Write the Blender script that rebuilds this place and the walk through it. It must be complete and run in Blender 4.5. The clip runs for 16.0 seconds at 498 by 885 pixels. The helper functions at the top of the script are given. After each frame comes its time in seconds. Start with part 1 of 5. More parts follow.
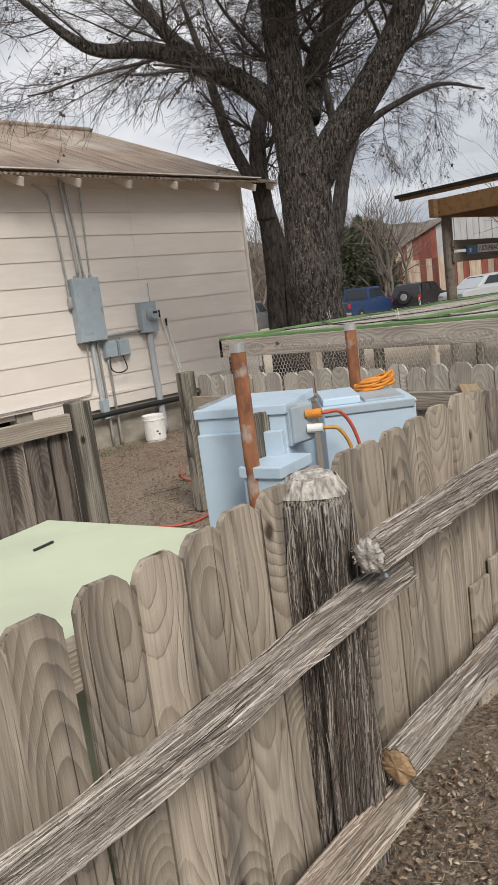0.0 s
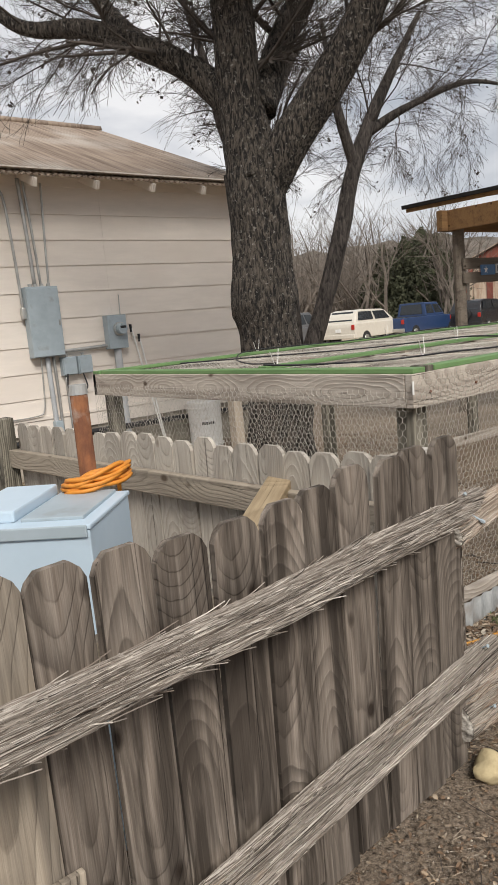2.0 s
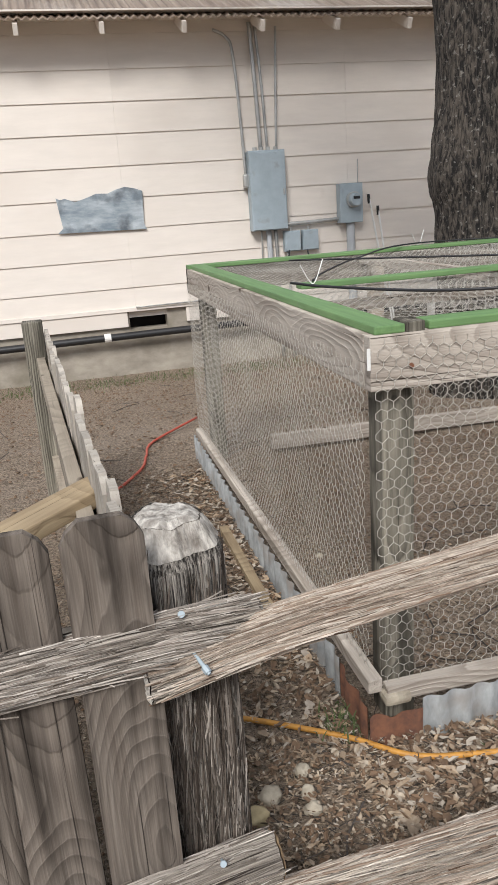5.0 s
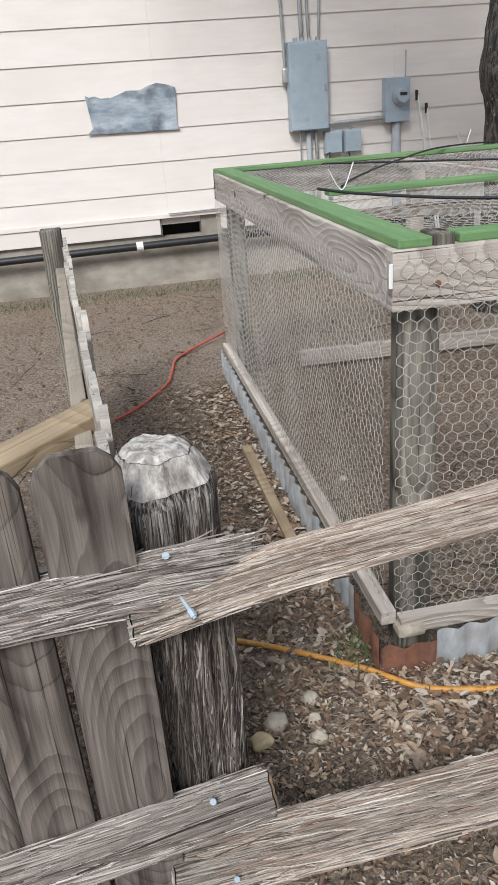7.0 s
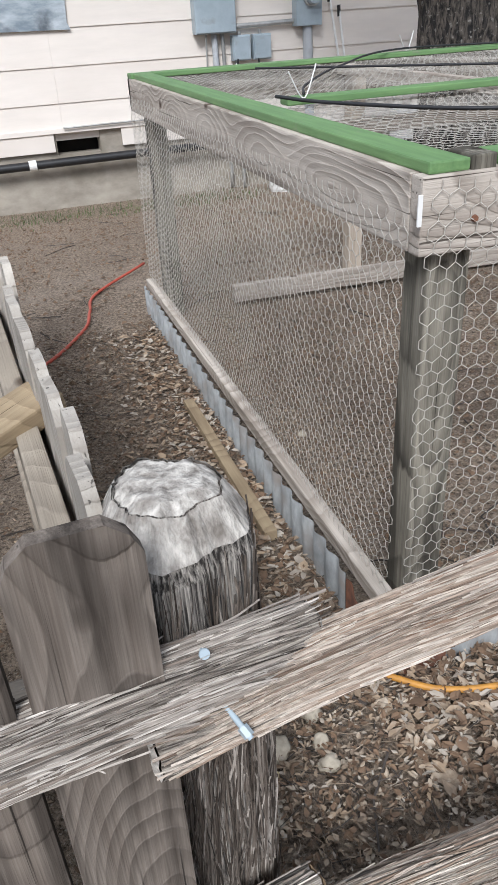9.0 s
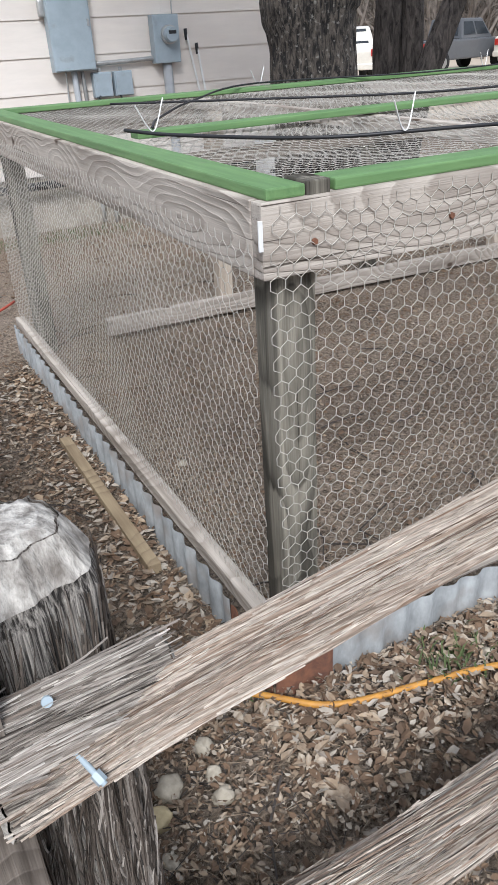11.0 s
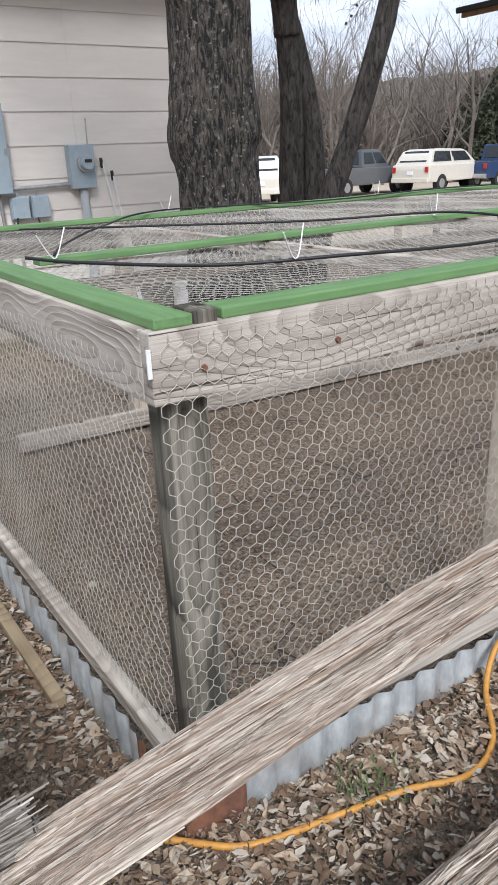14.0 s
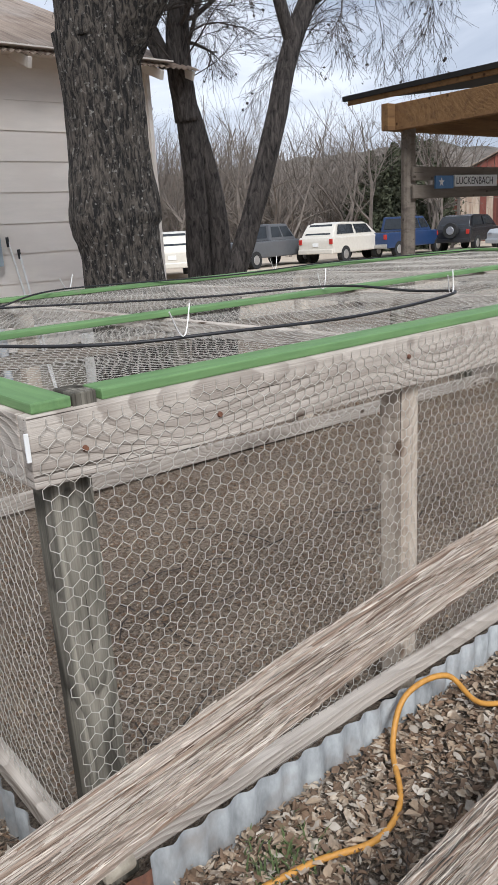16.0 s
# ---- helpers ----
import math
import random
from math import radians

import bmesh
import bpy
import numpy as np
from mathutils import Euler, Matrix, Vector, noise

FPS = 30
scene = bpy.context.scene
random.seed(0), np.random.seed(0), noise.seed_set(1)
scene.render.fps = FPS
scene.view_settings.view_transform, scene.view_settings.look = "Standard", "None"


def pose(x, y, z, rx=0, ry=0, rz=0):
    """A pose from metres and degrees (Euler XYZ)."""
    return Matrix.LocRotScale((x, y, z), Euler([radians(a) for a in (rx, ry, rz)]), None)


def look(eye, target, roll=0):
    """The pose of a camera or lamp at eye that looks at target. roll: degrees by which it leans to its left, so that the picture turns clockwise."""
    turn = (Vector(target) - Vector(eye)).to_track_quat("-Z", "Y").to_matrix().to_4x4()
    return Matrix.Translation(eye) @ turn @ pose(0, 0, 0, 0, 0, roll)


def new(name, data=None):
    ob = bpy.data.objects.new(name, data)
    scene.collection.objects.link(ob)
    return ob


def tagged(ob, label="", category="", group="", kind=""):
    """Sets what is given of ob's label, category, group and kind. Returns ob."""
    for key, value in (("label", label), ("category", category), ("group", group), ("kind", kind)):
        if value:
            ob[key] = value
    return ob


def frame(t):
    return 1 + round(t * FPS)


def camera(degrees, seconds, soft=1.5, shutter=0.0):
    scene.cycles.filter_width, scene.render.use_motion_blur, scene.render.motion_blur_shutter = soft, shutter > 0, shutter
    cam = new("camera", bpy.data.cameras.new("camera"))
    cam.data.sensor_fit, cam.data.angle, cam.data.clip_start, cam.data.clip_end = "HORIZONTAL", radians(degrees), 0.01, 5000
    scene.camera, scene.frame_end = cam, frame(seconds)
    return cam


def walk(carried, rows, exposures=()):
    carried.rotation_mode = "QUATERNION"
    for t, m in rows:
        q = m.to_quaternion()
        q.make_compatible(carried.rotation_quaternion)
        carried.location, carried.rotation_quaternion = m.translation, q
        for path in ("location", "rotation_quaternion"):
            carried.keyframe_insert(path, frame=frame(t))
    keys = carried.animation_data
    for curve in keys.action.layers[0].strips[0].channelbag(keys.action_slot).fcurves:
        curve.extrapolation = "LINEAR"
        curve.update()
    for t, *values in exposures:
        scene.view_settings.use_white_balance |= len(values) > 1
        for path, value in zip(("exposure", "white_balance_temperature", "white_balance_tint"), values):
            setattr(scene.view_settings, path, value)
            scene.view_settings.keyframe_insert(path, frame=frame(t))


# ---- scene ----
cam = camera(37.1, 16.0, soft=0.8)
PATH = [
    (0, (0.419, 0.239, 1.292), (1.787, 1.652, 0.93), -7.3),
    (0.5, (0.834, 0.275, 1.308), (2.213, 1.689, 0.999), -5.9),
    (1, (1.254, 0.255, 1.302), (2.61, 1.694, 1.007), -6.1),
    (1.5, (1.656, 0.255, 1.304), (2.954, 1.744, 0.994), -5.9),
    (2, (2.109, 0.259, 1.299), (3.352, 1.792, 0.975), -5.0),
    (2.5, (2.478, 0.222, 1.306), (3.655, 1.794, 0.926), -5.1),
    (3, (2.825, 0.23, 1.325), (3.934, 1.833, 0.874), -4.8),
    (3.5, (3.115, 0.201, 1.342), (4.112, 1.853, 0.819), -4.6),
    (4, (3.376, 0.291, 1.342), (4.204, 2.023, 0.783), -4.2),
    (4.5, (3.55, 0.387, 1.347), (4.116, 2.22, 0.782), -3.5),
    (6.8, (3.754, 0.534, 1.338), (4.045, 2.34, 0.531), -4.3),
    (7, (3.742, 0.536, 1.336), (4.035, 2.336, 0.515), -4.4),
    (7.5, (3.702, 0.658, 1.329), (4.008, 2.436, 0.466), -4.8),
    (8, (3.66, 0.849, 1.303), (4.023, 2.587, 0.383), -5.0),
    (8.5, (3.664, 0.916, 1.294), (4.105, 2.599, 0.308), -4.0),
    (9, (3.664, 0.922, 1.298), (4.172, 2.569, 0.282), -3.4),
    (9.5, (3.663, 0.919, 1.298), (4.232, 2.54, 0.274), -3.0),
    (10, (3.679, 0.907, 1.297), (4.313, 2.512, 0.287), -3.3),
    (10.2, (3.688, 0.903, 1.299), (4.351, 2.501, 0.297), -3.4),
    (12.3, (3.75, 0.92, 1.268), (4.655, 2.479, 0.4), -3.1),
    (12.5, (3.751, 0.926, 1.276), (4.663, 2.489, 0.425), -3.1),
    (13, (3.759, 0.923, 1.293), (4.695, 2.498, 0.492), -2.9),
    (13.5, (3.767, 0.916, 1.303), (4.738, 2.493, 0.548), -2.7),
    (14, (3.783, 0.896, 1.311), (4.799, 2.463, 0.596), -2.6),
    (14.5, (3.787, 0.89, 1.31), (4.851, 2.44, 0.627), -2.8),
    (15, (3.788, 0.889, 1.311), (4.898, 2.421, 0.662), -3.0),
    (15.5, (3.802, 0.87, 1.317), (4.965, 2.379, 0.708), -3.2),
    (16, (3.827, 0.829, 1.331), (5.047, 2.314, 0.776), -3.4),
]
walk(cam, [(t, look(eye, target, roll)) for t, eye, target, roll in PATH],
     [(0, 0.28, 6650, 10), (2.5, 0.40, 6800, 10), (4.5, 0.50, 6500, 10), (7.0, 0.55, 6050, 10), (9.0, 0.64, 5950, 10), (13.0, 0.68, 5900, 10), (16.0, 0.51, 6000, 10)])

# ---- world and light: an overcast winter day ----
scene.view_settings.exposure = 0.0
world = bpy.data.worlds.new("sky"); scene.world = world; world.use_nodes = True
wn, wl = world.node_tree.nodes, world.node_tree.links
wn.clear()
w_out = wn.new("ShaderNodeOutputWorld"); w_bg = wn.new("ShaderNodeBackground")
w_sky = wn.new("ShaderNodeTexSky"); w_sky.sky_type = "NISHITA"; w_sky.sun_disc = False
w_sky.sun_elevation, w_sky.sun_rotation = math.radians(42), math.radians(203)
w_co = wn.new("ShaderNodeTexCoord"); w_map = wn.new("ShaderNodeMapping"); w_map.inputs["Scale"].default_value = (1.5, 1.5, 5.0)
w_no = wn.new("ShaderNodeTexNoise"); w_no.inputs["Scale"].default_value = 2.2; w_no.inputs["Detail"].default_value = 7; w_no.inputs["Distortion"].default_value = 0.5
w_ramp = wn.new("ShaderNodeValToRGB")
w_ramp.color_ramp.elements[0].position, w_ramp.color_ramp.elements[0].color = 0.36, (3.7, 4.0, 4.6, 1)
w_ramp.color_ramp.elements[1].position, w_ramp.color_ramp.elements[1].color = 0.62, (7.0, 7.1, 7.4, 1)
w_mix = wn.new("ShaderNodeMix"); w_mix.data_type = "RGBA"; w_mix.inputs[0].default_value = 0.93
wl.new(w_co.outputs["Generated"], w_map.inputs[0]); wl.new(w_map.outputs[0], w_no.inputs["Vector"]); wl.new(w_no.outputs["Fac"], w_ramp.inputs[0])
wl.new(w_sky.outputs[0], w_mix.inputs["A"]); wl.new(w_ramp.outputs[0], w_mix.inputs["B"]); wl.new(w_mix.outputs["Result"], w_bg.inputs[0])
w_bg.inputs[1].default_value = 0.1
wl.new(w_bg.outputs[0], w_out.inputs[0])
sun = new("sun", bpy.data.lights.new("sun", "SUN")); sun.data.energy, sun.data.angle, sun.data.color = 2.5, math.radians(20), (1.0, 0.97, 0.93)
sun.matrix_world = look((0, 0, 30), (13, 30, 0))

# ---- materials ----
RND = random.Random(7)
def material(name, base, dark, scale=(8, 8, 8), rough=0.8, metal=0.0, bump=0.3, detail=6.0, vary=0.0, second=None, second_scale=2.0, second_cut=(0.5, 0.7), stretch=None, bump_dist=0.01, distortion=0.0, span=(0.34, 0.66)):
    m = bpy.data.materials.new(name); m.use_nodes = True
    n, l = m.node_tree.nodes, m.node_tree.links
    b = n["Principled BSDF"]; b.inputs["Roughness"].default_value, b.inputs["Metallic"].default_value = rough, metal
    co = n.new("ShaderNodeTexCoord"); mp = n.new("ShaderNodeMapping"); mp.inputs["Scale"].default_value = stretch or scale
    oi = n.new("ShaderNodeObjectInfo")
    off = n.new("ShaderNodeVectorMath"); off.operation = "SCALE"; off.inputs[0].default_value = (37, 23, 11); l.new(oi.outputs["Random"], off.inputs["Scale"])
    add = n.new("ShaderNodeVectorMath"); l.new(co.outputs["Object"], mp.inputs[0]); l.new(mp.outputs[0], add.inputs[0]); l.new(off.outputs[0], add.inputs[1])
    no = n.new("ShaderNodeTexNoise"); no.inputs["Scale"].default_value = 1.0; no.inputs["Detail"].default_value = detail; no.inputs["Distortion"].default_value = distortion; no.inputs["Roughness"].default_value = 0.62
    l.new(add.outputs[0], no.inputs["Vector"])
    rp = n.new("ShaderNodeValToRGB"); e = rp.color_ramp.elements
    e[0].position, e[0].color, e[1].position, e[1].color = span[0], (*dark, 1), span[1], (*base, 1)
    l.new(no.outputs["Fac"], rp.inputs[0]); col = rp.outputs[0]
    if second:
        n2 = n.new("ShaderNodeTexNoise"); n2.inputs["Scale"].default_value = second_scale; n2.inputs["Detail"].default_value = 5
        ad2 = n.new("ShaderNodeVectorMath"); l.new(co.outputs["Object"], ad2.inputs[0]); l.new(off.outputs[0], ad2.inputs[1]); l.new(ad2.outputs[0], n2.inputs["Vector"])
        r2 = n.new("ShaderNodeMapRange"); r2.inputs["From Min"].default_value, r2.inputs["From Max"].default_value = second_cut; l.new(n2.outputs["Fac"], r2.inputs["Value"])
        mx = n.new("ShaderNodeMix"); mx.data_type = "RGBA"; l.new(r2.outputs[0], mx.inputs[0]); l.new(col, mx.inputs["A"]); mx.inputs["B"].default_value = (*second, 1); col = mx.outputs["Result"]
    if vary:
        hs = n.new("ShaderNodeHueSaturation"); mr = n.new("ShaderNodeMapRange"); mr.inputs["To Min"].default_value, mr.inputs["To Max"].default_value = 1 - vary, 1 + vary
        l.new(oi.outputs["Random"], mr.inputs["Value"]); l.new(mr.outputs[0], hs.inputs["Value"]); l.new(col, hs.inputs["Color"]); col = hs.outputs[0]
    l.new(col, b.inputs["Base Color"])
    if bump:
        bp = n.new("ShaderNodeBump"); bp.inputs["Strength"].default_value, bp.inputs["Distance"].default_value = bump, bump_dist
        l.new(no.outputs["Fac"], bp.inputs["Height"]); l.new(bp.outputs[0], b.inputs["Normal"])
    return m

def plank_material(name, light, mid, dark, axis=2, vary=0.25, second=None, cut=(0.5, 0.75), rings=1.0, spacing=0.0095, figure=0.55):
    """Flat-sawn softwood: growth rings round a wandering pith, fine fibre, weather stains, checks and knots."""
    m = bpy.data.materials.new(name); m.use_nodes = True
    n, l = m.node_tree.nodes, m.node_tree.links
    b = n["Principled BSDF"]; b.inputs["Roughness"].default_value = 0.9; b.inputs["Specular IOR Level"].default_value = 0.2
    co = n.new("ShaderNodeTexCoord"); oi = n.new("ShaderNodeObjectInfo")
    def calc(op, *args):
        q = n.new("ShaderNodeMath"); q.operation = op
        for i, v in enumerate(args):
            if isinstance(v, (int, float)): q.inputs[i].default_value = v
            else: l.new(v, q.inputs[i])
        return q.outputs[0]
    off = n.new("ShaderNodeVectorMath"); off.operation = "SCALE"; off.inputs[0].default_value = (31.0, 47.0, 59.0); l.new(oi.outputs["Random"], off.inputs["Scale"])
    def field(width, length, detail, rough=0.55, dist=0.0):
        sc = [width] * 3; sc[axis] = length
        mp = n.new("ShaderNodeMapping"); mp.inputs["Scale"].default_value = sc; l.new(co.outputs["Object"], mp.inputs[0])
        ad = n.new("ShaderNodeVectorMath"); l.new(mp.outputs[0], ad.inputs[0]); l.new(off.outputs[0], ad.inputs[1])
        q = n.new("ShaderNodeTexNoise"); q.inputs["Scale"].default_value, q.inputs["Detail"].default_value, q.inputs["Roughness"].default_value, q.inputs["Distortion"].default_value = 1.0, detail, rough, dist
        l.new(ad.outputs[0], q.inputs["Vector"]); return q.outputs["Fac"]
    def span(v, a, c, d=0.0, e=1.0):
        q = n.new("ShaderNodeMapRange"); q.inputs["From Min"].default_value, q.inputs["From Max"].default_value, q.inputs["To Min"].default_value, q.inputs["To Max"].default_value = a, c, d, e
        l.new(v, q.inputs["Value"]); return q.outputs[0]
    def blend(f, a, c):
        q = n.new("ShaderNodeMix"); q.data_type = "RGBA"; l.new(f, q.inputs[0])
        for slot, v in (("A", a), ("B", c)):
            if isinstance(v, tuple): q.inputs[slot].default_value = (*v, 1)
            else: l.new(v, q.inputs[slot])
        return q.outputs["Result"]
    sx = n.new("ShaderNodeSeparateXYZ"); l.new(co.outputs["Object"], sx.inputs[0])
    across = sx.outputs[0 if axis == 2 else 2]
    wander = field(0.4, 1.5, 1.0)
    u = calc("ADD", across, span(oi.outputs["Random"], 0, 1, -0.045, 0.045))
    u = calc("ADD", u, span(field(5.0, 2.2, 2.0), 0, 1, -0.022, 0.022))
    d = span(wander, 0.25, 0.75, -0.01, 0.17)
    r = calc("SQRT", calc("ADD", calc("MULTIPLY", u, u), calc("MULTIPLY", d, d)))
    ring = calc("FRACT", calc("ADD", calc("MULTIPLY", r, rings / spacing), span(field(16.0, 4.0, 3.0), 0, 1, -0.6, 0.6)))
    late = calc("MULTIPLY", span(ring, 0.25, 0.88), span(ring, 1.0, 0.92))
    fibre = field(420.0, 7.0, 3.0)
    coarse = field(70.0, 1.6, 4.0, 0.65)
    tone = calc("ADD", calc("MULTIPLY", span(fibre, 0.3, 0.7), 0.42), calc("MULTIPLY", span(coarse, 0.3, 0.7), 0.58))
    col = blend(tone, mid, light)
    col = blend(calc("MULTIPLY", late, span(field(9.0, 2.0, 3.0), 0.35, 0.65, 0.12, figure)), col, dark)
    col = blend(calc("MULTIPLY", span(field(16.0, 1.1, 5.0, 0.6, 0.4), *cut), 0.85), col, second or dark)
    check = span(field(150.0, 1.1, 2.0), 0.67, 0.71)
    col = blend(calc("MULTIPLY", check, 0.8), col, tuple(q * 0.35 for q in dark))
    sc = [7.0] * 3; sc[axis] = 4.6
    mp = n.new("ShaderNodeMapping"); mp.inputs["Scale"].default_value = sc; l.new(co.outputs["Object"], mp.inputs[0])
    ad = n.new("ShaderNodeVectorMath"); l.new(mp.outputs[0], ad.inputs[0]); l.new(off.outputs[0], ad.inputs[1])
    vo = n.new("ShaderNodeTexVoronoi"); vo.inputs["Scale"].default_value = 1.0; l.new(ad.outputs[0], vo.inputs["Vector"])
    col = blend(span(vo.outputs["Distance"], 0.06, 0.13, 0.9, 0.0), col, (dark[0] * 0.5, dark[1] * 0.42, dark[2] * 0.36))
    hs = n.new("ShaderNodeHueSaturation"); l.new(span(oi.outputs["Random"], 0, 1, 1 - vary, 1 + vary), hs.inputs["Value"]); l.new(col, hs.inputs["Color"])
    l.new(hs.outputs[0], b.inputs["Base Color"])
    relief = calc("ADD", calc("MULTIPLY", late, 0.6), calc("SUBTRACT", calc("MULTIPLY", tone, 0.6), check))
    bp = n.new("ShaderNodeBump"); bp.inputs["Strength"].default_value, bp.inputs["Distance"].default_value = 0.7, 0.003
    l.new(relief, bp.inputs["Height"]); l.new(bp.outputs[0], b.inputs["Normal"])
    return m

def strip_material(name, tones, rough=0.95):
    """Loose bark strips: each strip has its own tone, with fine fibre along it."""
    m = bpy.data.materials.new(name); m.use_nodes = True
    n, l = m.node_tree.nodes, m.node_tree.links
    b = n["Principled BSDF"]; b.inputs["Roughness"].default_value = rough; b.inputs["Specular IOR Level"].default_value = 0.2
    ge = n.new("ShaderNodeNewGeometry"); rp = n.new("ShaderNodeValToRGB"); e = rp.color_ramp.elements
    e[0].position, e[0].color, e[1].position, e[1].color = 0.0, (*tones[0], 1), 1.0, (*tones[-1], 1)
    for i, t in enumerate(tones[1:-1]): q = e.new((i + 1) / (len(tones) - 1)); q.color = (*t, 1)
    l.new(ge.outputs["Random Per Island"], rp.inputs[0])
    co = n.new("ShaderNodeTexCoord"); mp = n.new("ShaderNodeMapping"); mp.inputs["Scale"].default_value = (900, 900, 14); l.new(co.outputs["Object"], mp.inputs[0])
    no = n.new("ShaderNodeTexNoise"); no.inputs["Scale"].default_value, no.inputs["Detail"].default_value = 1.0, 3; l.new(mp.outputs[0], no.inputs["Vector"])
    mr = n.new("ShaderNodeMapRange"); mr.inputs["From Min"].default_value, mr.inputs["From Max"].default_value, mr.inputs["To Min"].default_value, mr.inputs["To Max"].default_value = 0.3, 0.7, 0.55, 1.3; l.new(no.outputs["Fac"], mr.inputs["Value"])
    hs = n.new("ShaderNodeHueSaturation"); l.new(rp.outputs[0], hs.inputs["Color"]); l.new(mr.outputs[0], hs.inputs["Value"]); l.new(hs.outputs[0], b.inputs["Base Color"])
    bp = n.new("ShaderNodeBump"); bp.inputs["Strength"].default_value, bp.inputs["Distance"].default_value = 0.7, 0.002; l.new(no.outputs["Fac"], bp.inputs["Height"]); l.new(bp.outputs[0], b.inputs["Normal"])
    return m

M = {}
M["picket"] = plank_material("weathered_picket", (0.45, 0.39, 0.315), (0.27, 0.222, 0.17), (0.08, 0.062, 0.047), 2, 0.26, (0.095, 0.082, 0.07), (0.48, 0.70))
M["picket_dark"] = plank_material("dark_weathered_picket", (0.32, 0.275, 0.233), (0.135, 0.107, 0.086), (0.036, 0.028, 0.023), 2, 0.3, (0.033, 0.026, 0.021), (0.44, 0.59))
M["picket2"] = plank_material("grey_picket", (0.50, 0.46, 0.40), (0.39, 0.35, 0.30), (0.22, 0.19, 0.16), 2, 0.18, (0.25, 0.22, 0.19), (0.5, 0.75))
M["rail"] = plank_material("sawn_rail", (0.46, 0.40, 0.32), (0.34, 0.29, 0.23), (0.19, 0.16, 0.13), 0, 0.15)
M["header"] = plank_material("coop_header", (0.62, 0.56, 0.49), (0.40, 0.345, 0.29), (0.15, 0.115, 0.09), 0, 0.08, (0.24, 0.20, 0.165), (0.48, 0.68), 0.8, 0.0095, 0.6)
M["post"] = plank_material("treated_post", (0.40, 0.37, 0.30), (0.15, 0.133, 0.105), (0.03, 0.026, 0.021), 2, 0.1, (0.05, 0.045, 0.036), (0.44, 0.58), 0.9, 0.0095, 0.9)
M["yellow_wood"] = plank_material("fresh_wood", (0.43, 0.34, 0.22), (0.33, 0.25, 0.155), (0.17, 0.12, 0.075), 0, 0.1)
M["palewood"] = plank_material("pale_wood", (0.58, 0.50, 0.41), (0.48, 0.41, 0.33), (0.28, 0.22, 0.17), 2, 0.1)
M["strip_grey"] = strip_material("grey_bark_strips", ((0.04, 0.032, 0.026), (0.38, 0.335, 0.29), (0.13, 0.105, 0.085), (0.64, 0.585, 0.52), (0.20, 0.16, 0.13), (0.50, 0.45, 0.395)))
M["strip_dark"] = strip_material("dark_bark_strips", ((0.02, 0.016, 0.013), (0.14, 0.115, 0.095), (0.06, 0.047, 0.038), (0.40, 0.355, 0.31), (0.09, 0.07, 0.055), (0.22, 0.185, 0.155)))
M["strip_warm"] = strip_material("warm_bark_strips", ((0.10, 0.06, 0.04), (0.45, 0.39, 0.32), (0.20, 0.13, 0.09), (0.62, 0.55, 0.47), (0.29, 0.215, 0.16), (0.52, 0.45, 0.38)))
M["log"] = material("cedar_log", (0.50, 0.44, 0.37), (0.05, 0.038, 0.03), stretch=(300, 300, 5), rough=0.92, bump=1.0, bump_dist=0.008, detail=8, distortion=0.1, span=(0.37, 0.62), second=(0.36, 0.25, 0.17), second_scale=9, second_cut=(0.56, 0.72))
M["log_post"] = material("cedar_post", (0.50, 0.455, 0.40), (0.03, 0.025, 0.021), stretch=(260, 260, 5), rough=0.95, bump=1.0, bump_dist=0.010, detail=7, distortion=0.25, span=(0.42, 0.62), second=(0.17, 0.12, 0.09), second_scale=6, second_cut=(0.52, 0.7))
M["log_end"] = material("cut_end", (0.64, 0.60, 0.54), (0.16, 0.14, 0.12), stretch=(60, 60, 14), rough=0.95, bump=0.9, second=(0.20, 0.175, 0.15), second_scale=42, second_cut=(0.55, 0.75))
M["log_heart"] = material("log_heart", (0.50, 0.34, 0.19), (0.28, 0.18, 0.10), scale=(40, 40, 40), bump=0.5)
M["green"] = material("green_paint", (0.155, 0.275, 0.105), (0.105, 0.20, 0.075), stretch=(5, 60, 60), rough=0.62, bump=0.35, bump_dist=0.003, second=(0.20, 0.20, 0.15), second_scale=9, second_cut=(0.64, 0.74))
M["wire"] = material("galvanised_wire", (0.68, 0.645, 0.58), (0.46, 0.425, 0.37), scale=(60, 60, 60), rough=0.5, metal=0.2, bump=0)
M["tin"] = material("galvanised_tin", (0.38, 0.39, 0.385), (0.19, 0.197, 0.197), scale=(22, 22, 9), rough=0.7, metal=0.15, bump=0.1, second=(0.22, 0.19, 0.165), second_scale=9, second_cut=(0.5, 0.75))
M["rust_tin"] = material("rusted_tin", (0.20, 0.085, 0.045), (0.085, 0.04, 0.028), scale=(25, 25, 25), rough=0.9, bump=0.4)
M["roof"] = material("rusty_roof_tin", (0.36, 0.285, 0.22), (0.15, 0.105, 0.078), stretch=(13, 0.5, 0.5), rough=0.65, metal=0.1, bump=0.05, second=(0.44, 0.39, 0.34), second_scale=0.9, second_cut=(0.5, 0.75))
M["siding"] = material("cream_siding", (0.78, 0.715, 0.645), (0.72, 0.66, 0.595), stretch=(2.5, 6, 14), rough=0.6, bump=0.12, bump_dist=0.004, second=(0.70, 0.63, 0.56), second_scale=0.9, second_cut=(0.5, 0.8))
